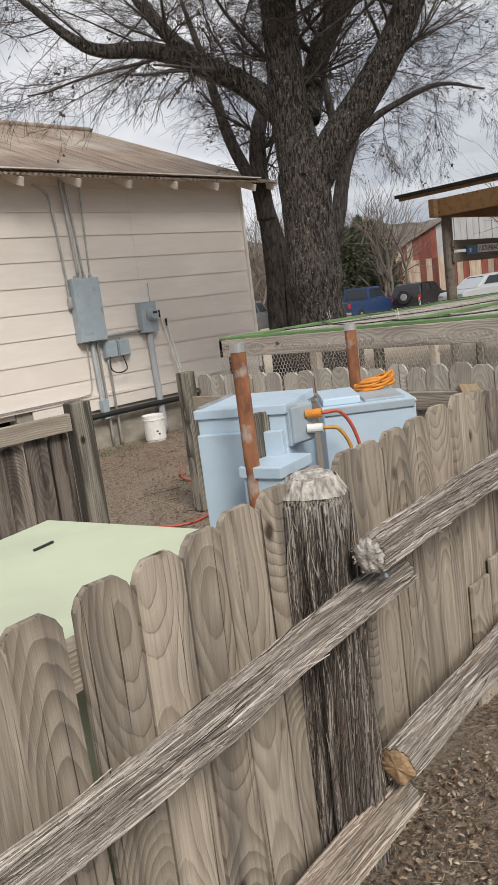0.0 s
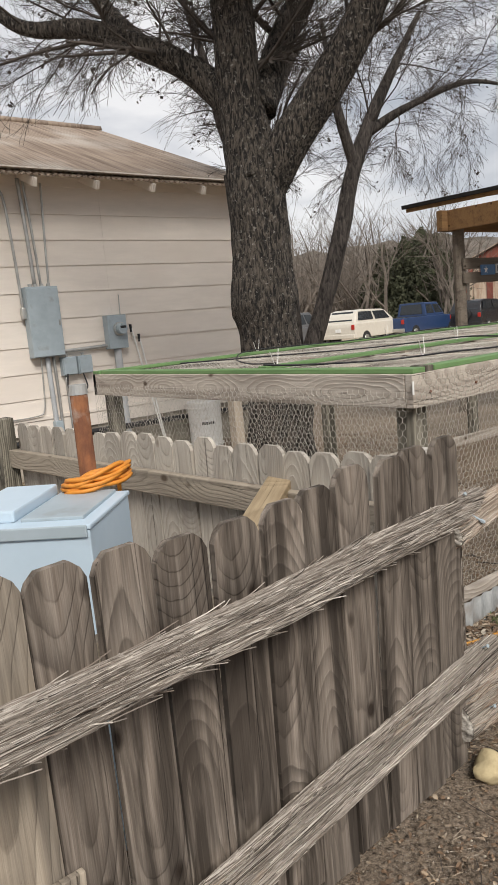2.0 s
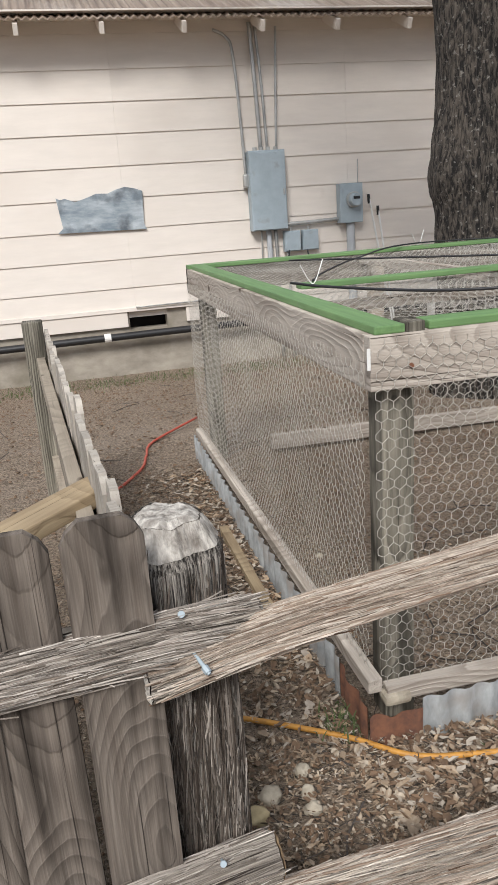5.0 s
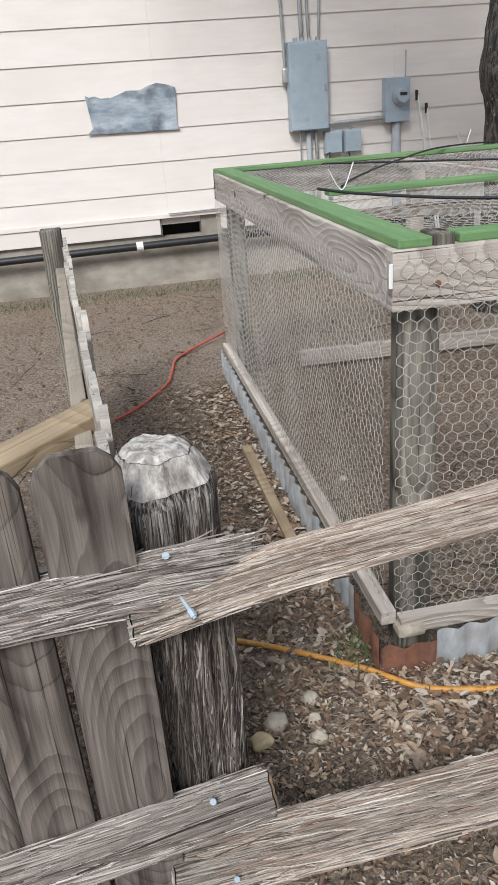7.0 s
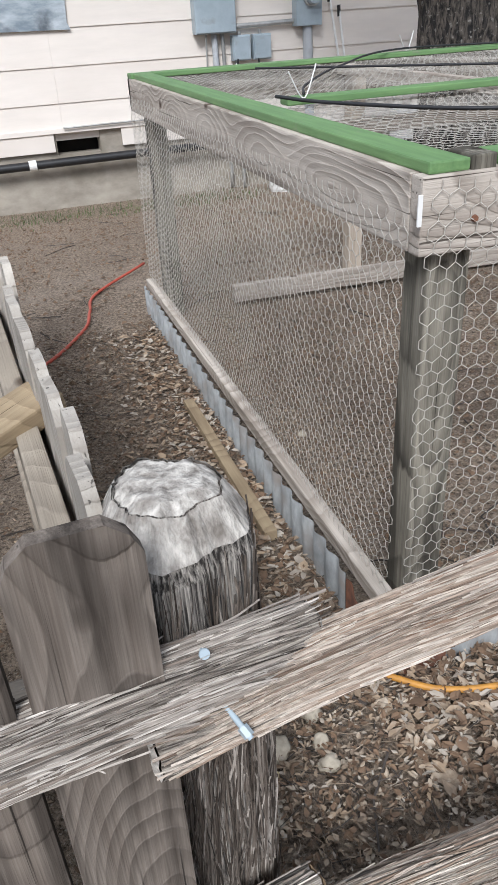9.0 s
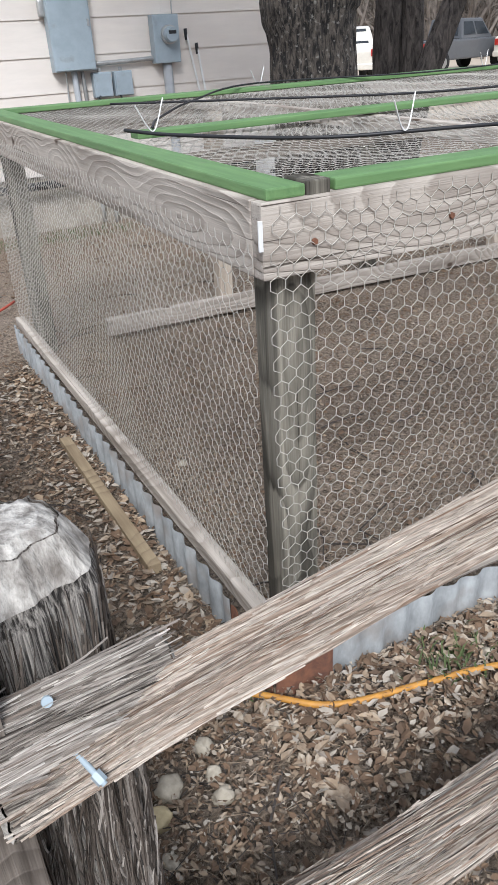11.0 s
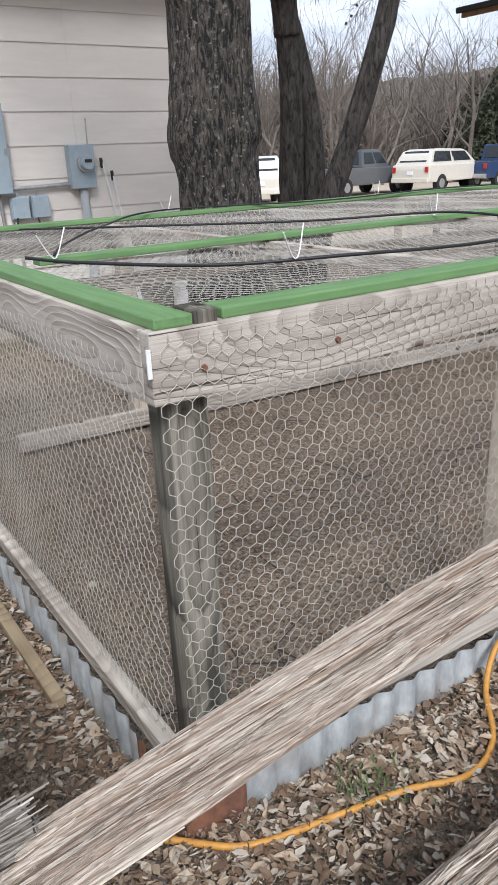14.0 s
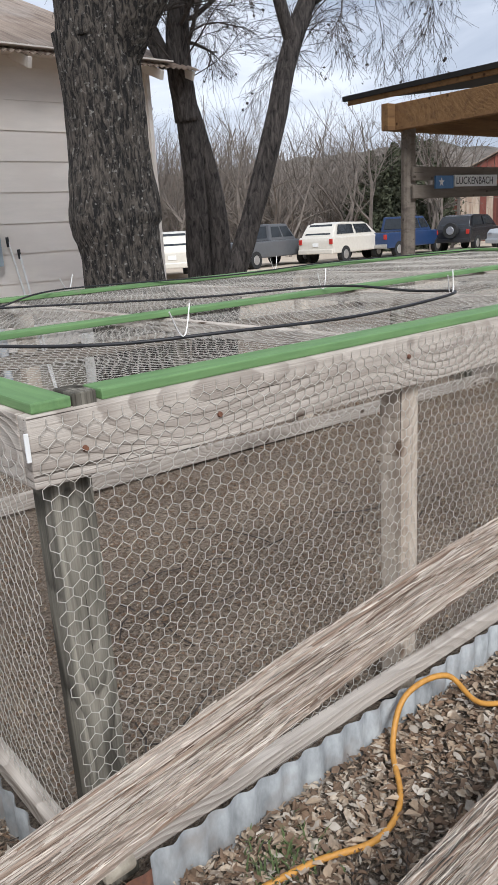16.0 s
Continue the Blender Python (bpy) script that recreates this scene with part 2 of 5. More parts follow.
M["concrete"] = material("concrete", (0.40, 0.36, 0.30), (0.26, 0.23, 0.19), scale=(4, 4, 7), rough=0.95, bump=0.4, second=(0.17, 0.15, 0.11), second_scale=2.2, second_cut=(0.5, 0.75))
M["blue_box"] = material("blue_grey_enamel", (0.50, 0.61, 0.70), (0.46, 0.57, 0.66), scale=(6, 6, 6), rough=0.42, bump=0.04, second=(0.34, 0.40, 0.45), second_scale=5, second_cut=(0.6, 0.85))
M["grey_box"] = material("grey_enamel", (0.37, 0.435, 0.475), (0.31, 0.37, 0.405), scale=(7, 7, 7), rough=0.45, bump=0.05, second=(0.26, 0.27, 0.26), second_scale=9, second_cut=(0.62, 0.8))
M["pipe"] = material("galvanised_conduit", (0.55, 0.55, 0.53), (0.38, 0.38, 0.37), scale=(9, 9, 5), rough=0.4, metal=0.6, bump=0.05)
M["pvc"] = material("grey_pvc", (0.46, 0.48, 0.50), (0.40, 0.42, 0.44), scale=(9, 9, 5), rough=0.5, bump=0.03)
M["black"] = material("black_plastic", (0.02, 0.02, 0.022), (0.012, 0.012, 0.013), scale=(20, 20, 20), rough=0.5, bump=0.1)
# near-black that paints shade: vent hollow, truck beds, underside of the shed roof
M["dark"] = material("shade_black", (0.018, 0.016, 0.014), (0.01, 0.009, 0.008), rough=1.0, bump=0)
M["rust"] = material("rust_steel", (0.36, 0.15, 0.065), (0.15, 0.06, 0.035), scale=(18, 18, 10), rough=0.9, bump=0.5, second=(0.42, 0.40, 0.36), second_scale=9, second_cut=(0.55, 0.68))
M["palegreen"] = material("pale_green_enamel", (0.55, 0.60, 0.43), (0.50, 0.55, 0.39), scale=(3, 3, 3), rough=0.55, bump=0.05, second=(0.44, 0.46, 0.34), second_scale=2.5, second_cut=(0.5, 0.8))
M["orange"] = material("orange_cord", (0.72, 0.27, 0.03), (0.55, 0.20, 0.025), scale=(50, 50, 50), rough=0.55, bump=0.1)
M["yellow"] = material("yellow_cord", (0.58, 0.28, 0.05), (0.42, 0.20, 0.04), scale=(50, 50, 50), rough=0.55, bump=0.1)
M["red"] = material("red_cord", (0.55, 0.10, 0.06), (0.42, 0.08, 0.05), scale=(50, 50, 50), rough=0.55, bump=0.1)
M["white"] = material("white_plastic", (0.80, 0.79, 0.76), (0.70, 0.69, 0.66), scale=(12, 12, 12), rough=0.5, bump=0.08, second=(0.5, 0.46, 0.4), second_scale=9, second_cut=(0.6, 0.8))
M["star_white"] = material("sign_white", (0.8, 0.8, 0.78), (0.72, 0.72, 0.7), rough=0.6, bump=0)
M["sign_blue"] = material("sign_blue", (0.10, 0.22, 0.42), (0.07, 0.17, 0.34), rough=0.6, bump=0.1)
M["bark"] = material("bark", (0.135, 0.113, 0.092), (0.012, 0.010, 0.009), stretch=(46, 46, 12), rough=1.0, bump=1.0, bump_dist=0.07, detail=9, distortion=0.8, span=(0.43, 0.60), second=(0.30, 0.28, 0.25), second_scale=38, second_cut=(0.60, 0.72))
M["bark_far"] = material("dark_bark", (0.105, 0.09, 0.08), (0.014, 0.012, 0.011), stretch=(22, 22, 6), rough=1.0, bump=1.0, bump_dist=0.03, distortion=0.8)
M["twig"] = material("twig", (0.085, 0.07, 0.06), (0.04, 0.033, 0.028), rough=1.0, bump=0)
M["brush"] = material("winter_brush", (0.20, 0.168, 0.142), (0.11, 0.093, 0.078), scale=(3, 3, 3), rough=1.0, bump=0)
M["cedar"] = material("cedar_foliage", (0.085, 0.092, 0.052), (0.045, 0.05, 0.03), scale=(1.5, 1.5, 1.5), rough=1.0, bump=0)
M["leaf"] = material("dry_leaf", (0.42, 0.31, 0.205), (0.17, 0.13, 0.095), scale=(14, 14, 14), rough=0.85, bump=0.1, second=(0.50, 0.43, 0.34), second_scale=30, second_cut=(0.5, 0.7))
M["stone"] = material("limestone", (0.50, 0.44, 0.345), (0.30, 0.26, 0.20), scale=(30, 30, 30), rough=0.95, bump=0.6)
M["stone_y"] = material("yellow_stone", (0.60, 0.50, 0.30), (0.45, 0.36, 0.21), scale=(30, 30, 30), rough=0.95, bump=0.6)
M["grass"] = material("grass", (0.11, 0.15, 0.05), (0.06, 0.08, 0.03), rough=0.9, bump=0)
M["glass"] = material("car_glass", (0.03, 0.035, 0.04), (0.02, 0.024, 0.028), rough=0.08, bump=0)
M["tyre"] = material("tyre", (0.022, 0.022, 0.022), (0.015, 0.015, 0.015), rough=0.9, bump=0.2)
M["chrome"] = material("bright_metal", (0.6, 0.6, 0.6), (0.5, 0.5, 0.5), rough=0.3, metal=0.9, bump=0)
M["tail"] = material("tail_light", (0.45, 0.03, 0.02), (0.35, 0.02, 0.015), rough=0.3, bump=0)
M["brown_wood"] = plank_material("brown_beam", (0.27, 0.155, 0.07), (0.21, 0.12, 0.055), (0.10, 0.055, 0.03), 0, 0.1)
M["old_wood"] = plank_material("old_board", (0.23, 0.195, 0.16), (0.16, 0.135, 0.11), (0.07, 0.058, 0.048), 0, 0.15)

def ground_material():
    m = bpy.data.materials.new("yard_dirt"); m.use_nodes = True
    n, l = m.node_tree.nodes, m.node_tree.links
    b = n["Principled BSDF"]; b.inputs["Roughness"].default_value = 0.97; b.inputs["Specular IOR Level"].default_value = 0.15
    co = n.new("ShaderNodeTexCoord")
    def nz(scale, detail, rough=0.6):
        q = n.new("ShaderNodeTexNoise"); q.inputs["Scale"].default_value, q.inputs["Detail"].default_value, q.inputs["Roughness"].default_value = scale, detail, rough
        l.new(co.outputs["Object"], q.inputs["Vector"]); return q.outputs["Fac"]
    def mixc(fac, lo, hi, a, bcol, most=1.0):
        r = n.new("ShaderNodeMapRange"); r.inputs["From Min"].default_value, r.inputs["From Max"].default_value, r.inputs["To Max"].default_value = lo, hi, most; l.new(fac, r.inputs["Value"])
        x = n.new("ShaderNodeMix"); x.data_type = "RGBA"; l.new(r.outputs[0], x.inputs[0])
        for slot, v in (("A", a), ("B", bcol)):
            if isinstance(v, tuple): x.inputs[slot].default_value = (*v, 1)
            else: l.new(v, x.inputs[slot])
        return x.outputs["Result"]
    fine = nz(70, 10, 0.82)
    c = mixc(fine, 0.40, 0.62, (0.06, 0.045, 0.033), (0.52, 0.41, 0.31))
    c = mixc(nz(1.1, 5), 0.52, 0.72, c, (0.36, 0.30, 0.245), 0.45)
    chip = nz(150, 4, 0.6)
    c = mixc(chip, 0.60, 0.66, c, (0.50, 0.44, 0.37))
    c = mixc(nz(0.45, 4), 0.56, 0.68, c, (0.20, 0.155, 0.12), 0.4)
    # pale gravel of the car park, far off
    sx = n.new("ShaderNodeSeparateXYZ"); l.new(co.outputs["Object"], sx.inputs[0])
    c = mixc(sx.outputs["Y"], 11.0, 14.0, c, (0.50, 0.42, 0.33))
    l.new(c, b.inputs["Base Color"])
    bp = n.new("ShaderNodeBump"); bp.inputs["Strength"].default_value, bp.inputs["Distance"].default_value = 0.9, 0.02
    l.new(fine, bp.inputs["Height"]); l.new(bp.outputs[0], b.inputs["Normal"])
    return m
M["ground"] = ground_material()

# ---- building helpers ----
def mesh_object(name, verts, faces, mat, parent=None, label="", smooth=False):
    me = bpy.data.meshes.new(name); me.from_pydata([tuple(v) for v in verts], [], [tuple(f) for f in faces]); me.update()
    me.materials.append(M[mat])
    if smooth: me.polygons.foreach_set("use_smooth", [True] * len(me.polygons))
    ob = new(name, me)
    if parent: ob.parent = parent
    if label: tagged(ob, label)
    return ob

def part(name, bm, mat, parent=None, label="", smooth=False):
    me = bpy.data.meshes.new(name); bm.to_mesh(me); bm.free(); me.materials.append(M[mat])
    if smooth: me.polygons.foreach_set("use_smooth", [True] * len(me.polygons))
    ob = new(name, me)
    if parent: ob.parent = parent
    if label: tagged(ob, label)
    return ob

def thing(name, label, category, m=None, group=""):
    ob = new(name); ob.empty_display_size = 0.1
    if m: ob.matrix_world = m
    return tagged(ob, label, category, group)

def add_box(bm, c, s, bevel=0.0, m=None):
    r = bmesh.ops.create_cube(bm, size=1.0, matrix=(m or Matrix()) @ Matrix.Translation(c) @ Matrix.Diagonal((*s, 1)))
    if bevel:
        es = list({e for v in r["verts"] for e in v.link_edges})
        bmesh.ops.bevel(bm, geom=es, offset=bevel, segments=2, affect="EDGES", profile=0.6)
    return bm

def box(c, s, bevel=0.0, m=None):
    return add_box(bmesh.new(), c, s, bevel, m)

def add_cyl(bm, a, b, r1, r2=None, seg=12):
    a, b = Vector(a), Vector(b); d = b - a
    m = Matrix.Translation((a + b) / 2) @ d.to_track_quat("Z", "Y").to_matrix().to_4x4()
    bmesh.ops.create_cone(bm, cap_ends=True, segments=seg, radius1=r1, radius2=r1 if r2 is None else r2, depth=d.length, matrix=m)
    return bm

def tube_data(path, radii, seg, verts, faces, lump=0.0, rnd=RND, cap=True):
    """Adds a tube along a path to lists of vertices and faces."""
    pts = [Vector(p) for p in path]; base = len(verts); n = len(pts)
    up = Vector((0.31, 0.77, 0.55)).normalized()
    for i, p in enumerate(pts):
        d = (pts[min(i + 1, n - 1)] - pts[max(i - 1, 0)]).normalized()
        s = d.cross(up)
        if s.length < 0.05: s = d.cross(Vector((1, 0, 0)))
        s.normalize(); t = d.cross(s)
        for k in range(seg):
            a = 2 * math.pi * k / seg; r = radii[i] * (1 + (rnd.uniform(-lump, lump) if lump else 0))
            verts.append(p + s * (r * math.cos(a)) + t * (r * math.sin(a)))
    for i in range(n - 1):
        for k in range(seg):
            k2 = (k + 1) % seg
            faces.append((base + i * seg + k, base + i * seg + k2, base + (i + 1) * seg + k2, base + (i + 1) * seg + k))
    if cap:
        faces.append(tuple(base + k for k in reversed(range(seg)))); faces.append(tuple(base + (n - 1) * seg + k for k in range(seg)))

def spline(points, steps=8):
    p = [Vector(q) for q in points]; p = [2 * p[0] - p[1]] + p + [2 * p[-1] - p[-2]]; out = []
    for i in range(1, len(p) - 2):
        for k in range(steps):
            t = k / steps; a, b, c, d = p[i - 1:i + 3]
            out.append(0.5 * ((2 * b) + (c - a) * t + (2 * a - 5 * b + 4 * c - d) * t * t + (3 * b - a - 3 * c + d) * t ** 3))
    return out + [p[-2]]

def cord(name, points, r, mat, parent=None, label="", steps=8, seg=6):
    v, f = [], []; path = spline(points, steps); tube_data(path, [r] * len(path), seg, v, f)
    return mesh_object(name, v, f, mat, parent, label, True)

def laid(name, size, mat, m, parent=None, bevel=0.004):
    """A board along its own x, laid at the pose m."""
    ob = part(name, box((0, 0, 0), size, bevel), mat, parent); ob.matrix_world = m; return ob

def ground_z(x, y):
    t = min(max((y - 4.6) / 4.0, 0), 1); z = -0.36 * t * t * (3 - 2 * t)
    return z

# ---- ground ----
def axis_steps(lo, fine_lo, fine_hi, hi, step):
    a = [fine_lo + i * step for i in range(int((fine_hi - fine_lo) / step) + 1)]
    g, x = [], fine_hi; d = step
    while x < hi: d *= 1.22; x += d; g.append(min(x, hi))
    h, x = [], fine_lo; d = step
    while x > lo: d *= 1.22; x -= d; h.append(max(x, lo))
    return sorted(set(h)) + a + g
gx, gy = axis_steps(-900, 1.0, 8.0, 900, 0.045), axis_steps(-900, 0.0, 7.0, 900, 0.045)
gv = []
for y in gy:
    for x in gx:
        near = 1.0 if (0 < y < 9 and 0 < x < 10) else 0.0
        h = 0.012 * noise.noise(Vector((x * 2.3, y * 2.3, 0))) + 0.007 * noise.noise(Vector((x * 9, y * 9, 3)))
        gv.append((x, y, ground_z(x, y) + near * h - 0.004))
nx = len(gx)
gf = [(j * nx + i, j * nx + i + 1, (j + 1) * nx + i + 1, (j + 1) * nx + i) for j in range(len(gy) - 1) for i in range(nx - 1)]
tagged(mesh_object("ground", gv, gf, "ground", smooth=True), "bare brown dirt yard with litter and pale gravel beyond", "ground", kind="structure")

# ---- house ----
WALL = 8.70
house = thing("house", "single-storey cream lap-sided house with rusty corrugated tin roof", "house", pose(0, 0, 0))
def wall_box(): 
    bm = bmesh.new(); add_box(bm, (3.0, WALL + 0.16, 1.72), (12.1, 0.2, 2.92)); add_box(bm, (9.0, 13.0, 1.7), (0.16, 8.4, 3.0)); add_box(bm, (-3.0, 13.0, 1.7), (0.16, 8.4, 3.0)); add_box(bm, (3, 17.2, 1.7), (12.1, 0.16, 3.0))
    v = [bm.verts.new(p) for p in ((9.07, 8.8, 3.1), (9.07, 17.2, 3.1), (9.07, 13.0, 4.75), (8.95, 8.8, 3.1), (8.95, 17.2, 3.1), (8.95, 13.0, 4.75))]
    bm.faces.new(v[:3]); bm.faces.new(v[3:]); return bm
part("wall", wall_box(), "siding", house)
lines = [0.378, 0.59, 0.895, 1.205, 1.515, 1.83, 2.14, 2.44, 2.735, 3.05, 3.20]
for a, b in zip(lines, lines[1:]):
    v, f = [], []; sx = [-3.0, -0.6, 1.9, 4.4, 6.9, 9.1]
    for x0, x1 in zip(sx, sx[1:]):
        k = len(v); g = 0.0005
        v += [(x0 + g, WALL - 0.006, a), (x1 - g, WALL - 0.006, a), (x1 - g, WALL + 0.006, b), (x0 + g, WALL + 0.006, b), (x0 + g, WALL + 0.06, a), (x1 - g, WALL + 0.06, a), (x1 - g, WALL + 0.06, b), (x0 + g, WALL + 0.06, b)]
        f += [tuple(k + q for q in t) for t in ((0, 1, 2, 3), (4, 5, 1, 0), (1, 5, 6, 2), (4, 0, 3, 7), (3, 2, 6, 7))]
    mesh_object("siding_board", v, f, "siding", house)
part("corner_trim", box((9.08, WALL, 1.75), (0.05, 0.07, 2.9), 0.004), "siding", house)
def foundation():
    bm = bmesh.new()
    for x0, x1, z0, z1 in ((-3, 4.32, -0.6, 0.37), (4.74, 9.05, -0.6, 0.37), (4.32, 4.74, -0.6, 0.13), (4.32, 4.74, 0.34, 0.37)):
        add_box(bm, ((x0 + x1) / 2, WALL + 0.13, (z0 + z1) / 2), (x1 - x0, 0.2, z1 - z0))
    return bm
part("foundation", foundation(), "concrete", house, "stained concrete foundation")
part("sill_board", box((3.0, WALL - 0.0, 0.355), (12.1, 0.05, 0.045), 0.004), "siding", house)
part("skirting_board", box((0.6, WALL + 0.005, 0.25), (7.4, 0.03, 0.16), 0.004), "siding", house)
part("skirting_board", box((7.0, WALL + 0.005, 0.25), (4.1, 0.03, 0.16), 0.004), "siding", house)
# black slab behind the vent opening paints the shade under the house
part("vent_recess", box((4.53, WALL + 0.3, 0.235), (0.5, 0.04, 0.3)), "dark", house)
def roof_sheet(side):
    """One corrugated slope."""
    v, f = [], []; n = 1360; x0, x1 = -3.4, 9.55; y0, z0, y1, z1 = 8.28, 3.10, 13.0, 5.0
    for i in range(n + 1):
        x = x0 + (x1 - x0) * i / n; h = 0.011 * math.sin(2 * math.pi * x / 0.076)
        for y, z in ((y0, z0), (y1, z1)):
            yy = y if side > 0 else 26 - y
            v += [(x, yy, z + h), (x, yy, z + h - 0.006)]
    for i in range(n):
        k = 4 * i; f += [(k, k + 4, k + 6, k + 2), (k + 1, k + 3, k + 7, k + 5), (k, k + 1, k + 5, k + 4)]
    return mesh_object("roof", v, f, "roof", house, "rusty corrugated tin roof slope")
roof_sheet(1); roof_sheet(-1)
cord("ridge_cap", [(-3.4, 13, 5.02), (3, 13, 5.02), (9.55, 13, 5.02)], 0.06, "roof", house)
ang = math.atan2(1.9, 4.72)
for i in range(15):
    x = 9.02 - i * 0.78
    part("rafter_tail", box((0, 0.45, 0), (0.045, 1.0, 0.10), 0.004, Matrix.Translation((x, 8.33, 3.03)) @ Matrix.Rotation(ang, 4, "X")), "siding", house)
for s in (1, -1):
    m = Matrix.Translation((9.48, 8.32, 3.04)) @ Matrix.Rotation(ang, 4, "X") if s > 0 else Matrix.Translation((9.48, 26 - 8.32, 3.04)) @ Matrix.Rotation(math.pi, 4, "Z") @ Matrix.Rotation(ang, 4, "X")
    part("barge_board", box((0, 2.5, 0), (0.03, 5.0, 0.10), 0.004, m), "siding", house)
part("soffit", box((3.1, 8.55, 3.17), (12.2, 0.5, 0.015), 0, None), "siding", house)

# torn sheet-metal patch on the wall
def patch():
    top = [(3.71, 1.55), (3.75, 1.53), (3.80, 1.54), (3.90, 1.50), (4.02, 1.535), (4.12, 1.57), (4.24, 1.565), (4.33, 1.60), (4.42, 1.62), (4.52, 1.60), (4.60, 1.57)]
    bm = bmesh.new(); vs = [bm.verts.new((x, WALL - 0.026, z)) for x, z in top] + [bm.verts.new((x, WALL - 0.026, z)) for x, z in ((4.585, 1.24), (4.61, 1.185), (3.69, 1.20), (3.745, 1.25))]
    fc = bm.faces.new(vs); r = bmesh.ops.extrude_face_region(bm, geom=[fc]); bmesh.ops.translate(bm, vec=(0, 0.012, 0), verts=[q for q in r["geom"] if isinstance(q, bmesh.types.BMVert)])
    bmesh.ops.recalc_face_normals(bm, faces=bm.faces); return bm
M["patch"] = material("scoured_tin", (0.58, 0.63, 0.66), (0.22, 0.27, 0.31), stretch=(3, 3, 9), rough=0.5, metal=0.3, bump=0.15, second=(0.12, 0.14, 0.16), second_scale=5, second_cut=(0.52, 0.7))
p = part("wall_patch", patch(), "patch"); tagged(p, "ragged grey sheet-metal patch nailed on cream siding", "patch")

# electrical gear on the wall
def panel():
    t = thing("electrical_panel", "blue-grey steel breaker panel on the house wall", "electrical panel")
    part("cabinet", box((5.94, WALL - 0.075, 1.485), (0.40, 0.13, 0.82), 0.008), "grey_box", t)
    part("door", box((5.94, WALL - 0.146, 1.48), (0.385, 0.012, 0.79), 0.005), "grey_box", t)
    part("latch", box((6.11, WALL - 0.157, 1.47), (0.02, 0.012, 0.06), 0.003), "pipe", t)
    for x in (5.83, 5.90, 5.975, 6.06):
        part("hub", add_cyl(bmesh.new(), (x, WALL - 0.07, 1.895), (x, WALL - 0.07, 1.93), 0.024), "pipe", t)
panel()
def conduit(points, r, mat="pipe", label="galvanised steel conduit clipped to the cream wall", name="conduit"):
    ob = cord(name, points, r, mat, None, label, 8, 8); tagged(ob, "", "conduit", "conduits"); return ob
yc = WALL - 0.05
conduit([(5.72, yc, 1.62), (5.70, yc, 2.2), (5.66, yc, 2.85), (5.60, yc + 0.02, 3.0), (5.48, yc + 0.05, 3.07)], 0.016)
tagged(part("elbow_fitting", box((5.715, WALL - 0.06, 1.60), (0.06, 0.07, 0.14), 0.02), "pipe"), "cast conduit elbow beside the breaker panel", "fitting")
conduit([(5.90, yc, 1.92), (5.88, yc, 2.5), (5.85, yc, 3.12)], 0.022)
conduit([(5.975, yc, 1.92), (5.95, yc, 2.5), (5.91, yc, 3.10)], 0.015)
conduit([(6.075, yc, 1.92), (6.10, yc, 2.5), (6.13, yc, 3.08)], 0.013)
conduit([(6.15, yc, 1.125), (6.45, yc, 1.13), (6.78, yc, 1.14)], 0.022)
conduit([(5.94, yc, 1.07), (5.95, yc, 0.6), (5.96, yc, 0.15)], 0.03, "pvc")
conduit([(6.02, yc, 1.07), (6.03, yc, 0.6), (6.035, yc, -0.34)], 0.018)
conduit([(6.15, yc, 0.83), (6.16, yc, 0.4), (6.17, yc, -0.36)], 0.018)
conduit([(5.86, yc, 1.07), (5.85, yc, 0.75), (5.82, yc, 0.45), (5.70, yc, 0.39), (5.2, yc, 0.385), (4.4, yc, 0.38)], 0.008)
tagged(part("conduit_box", box((5.965, WALL - 0.07, 0.17), (0.10, 0.09, 0.26), 0.01), "grey_box"), "small grey conduit body on the wall", "junction box")
def junction(x, w):
    t = thing("junction_box", "small grey weatherproof junction box with hinged cover", "junction box", None, "junction boxes")
    part("body", box((x, WALL - 0.05, 0.94), (w, 0.08, 0.22), 0.008), "grey_box", t); part("cover", box((x, WALL - 0.10, 0.94), (w * 0.92, 0.02, 0.20), 0.006), "grey_box", t)
    part("hub", add_cyl(bmesh.new(), (x - 0.01, WALL - 0.05, 1.05), (x - 0.01, WALL - 0.05, 1.085), 0.018), "pipe", t)
junction(6.20, 0.185); junction(6.41, 0.185)
tagged(cord("cable", [(6.15, yc - 0.06, 0.85), (6.13, yc - 0.08, 0.68), (6.25, yc - 0.08, 0.62), (6.38, yc - 0.08, 0.66), (6.36, yc - 0.05, 0.84)], 0.009, "black"), "black cable loop under the junction boxes", "cable")
def meter():
    t = thing("electric_meter", "grey meter socket with round glass electric meter", "electric meter")
    part("socket_box", box((6.89, WALL - 0.07, 1.30), (0.27, 0.12, 0.42), 0.01), "grey_box", t)
    part("ring", add_cyl(bmesh.new(), (6.91, WALL - 0.13, 1.335), (6.91, WALL - 0.165, 1.335), 0.085, 0.085, 24), "pipe", t, smooth=False)
    part("dial", add_cyl(bmesh.new(), (6.91, WALL - 0.165, 1.335), (6.91, WALL - 0.235, 1.335), 0.07, 0.062, 24), "grey_box", t)
    part("display", box((6.91, WALL - 0.237, 1.355), (0.075, 0.006, 0.03)), "black", t)
    part("rod", add_cyl(bmesh.new(), (7.0, WALL - 0.04, 1.5), (7.005, WALL - 0.04, 1.76), 0.006), "pipe", t)
meter()
conduit([(6.90, yc, 1.10), (6.91, yc, 0.5), (6.92, yc - 0.02, -0.33)], 0.048, "pvc", "thick grey plastic service conduit below the meter")
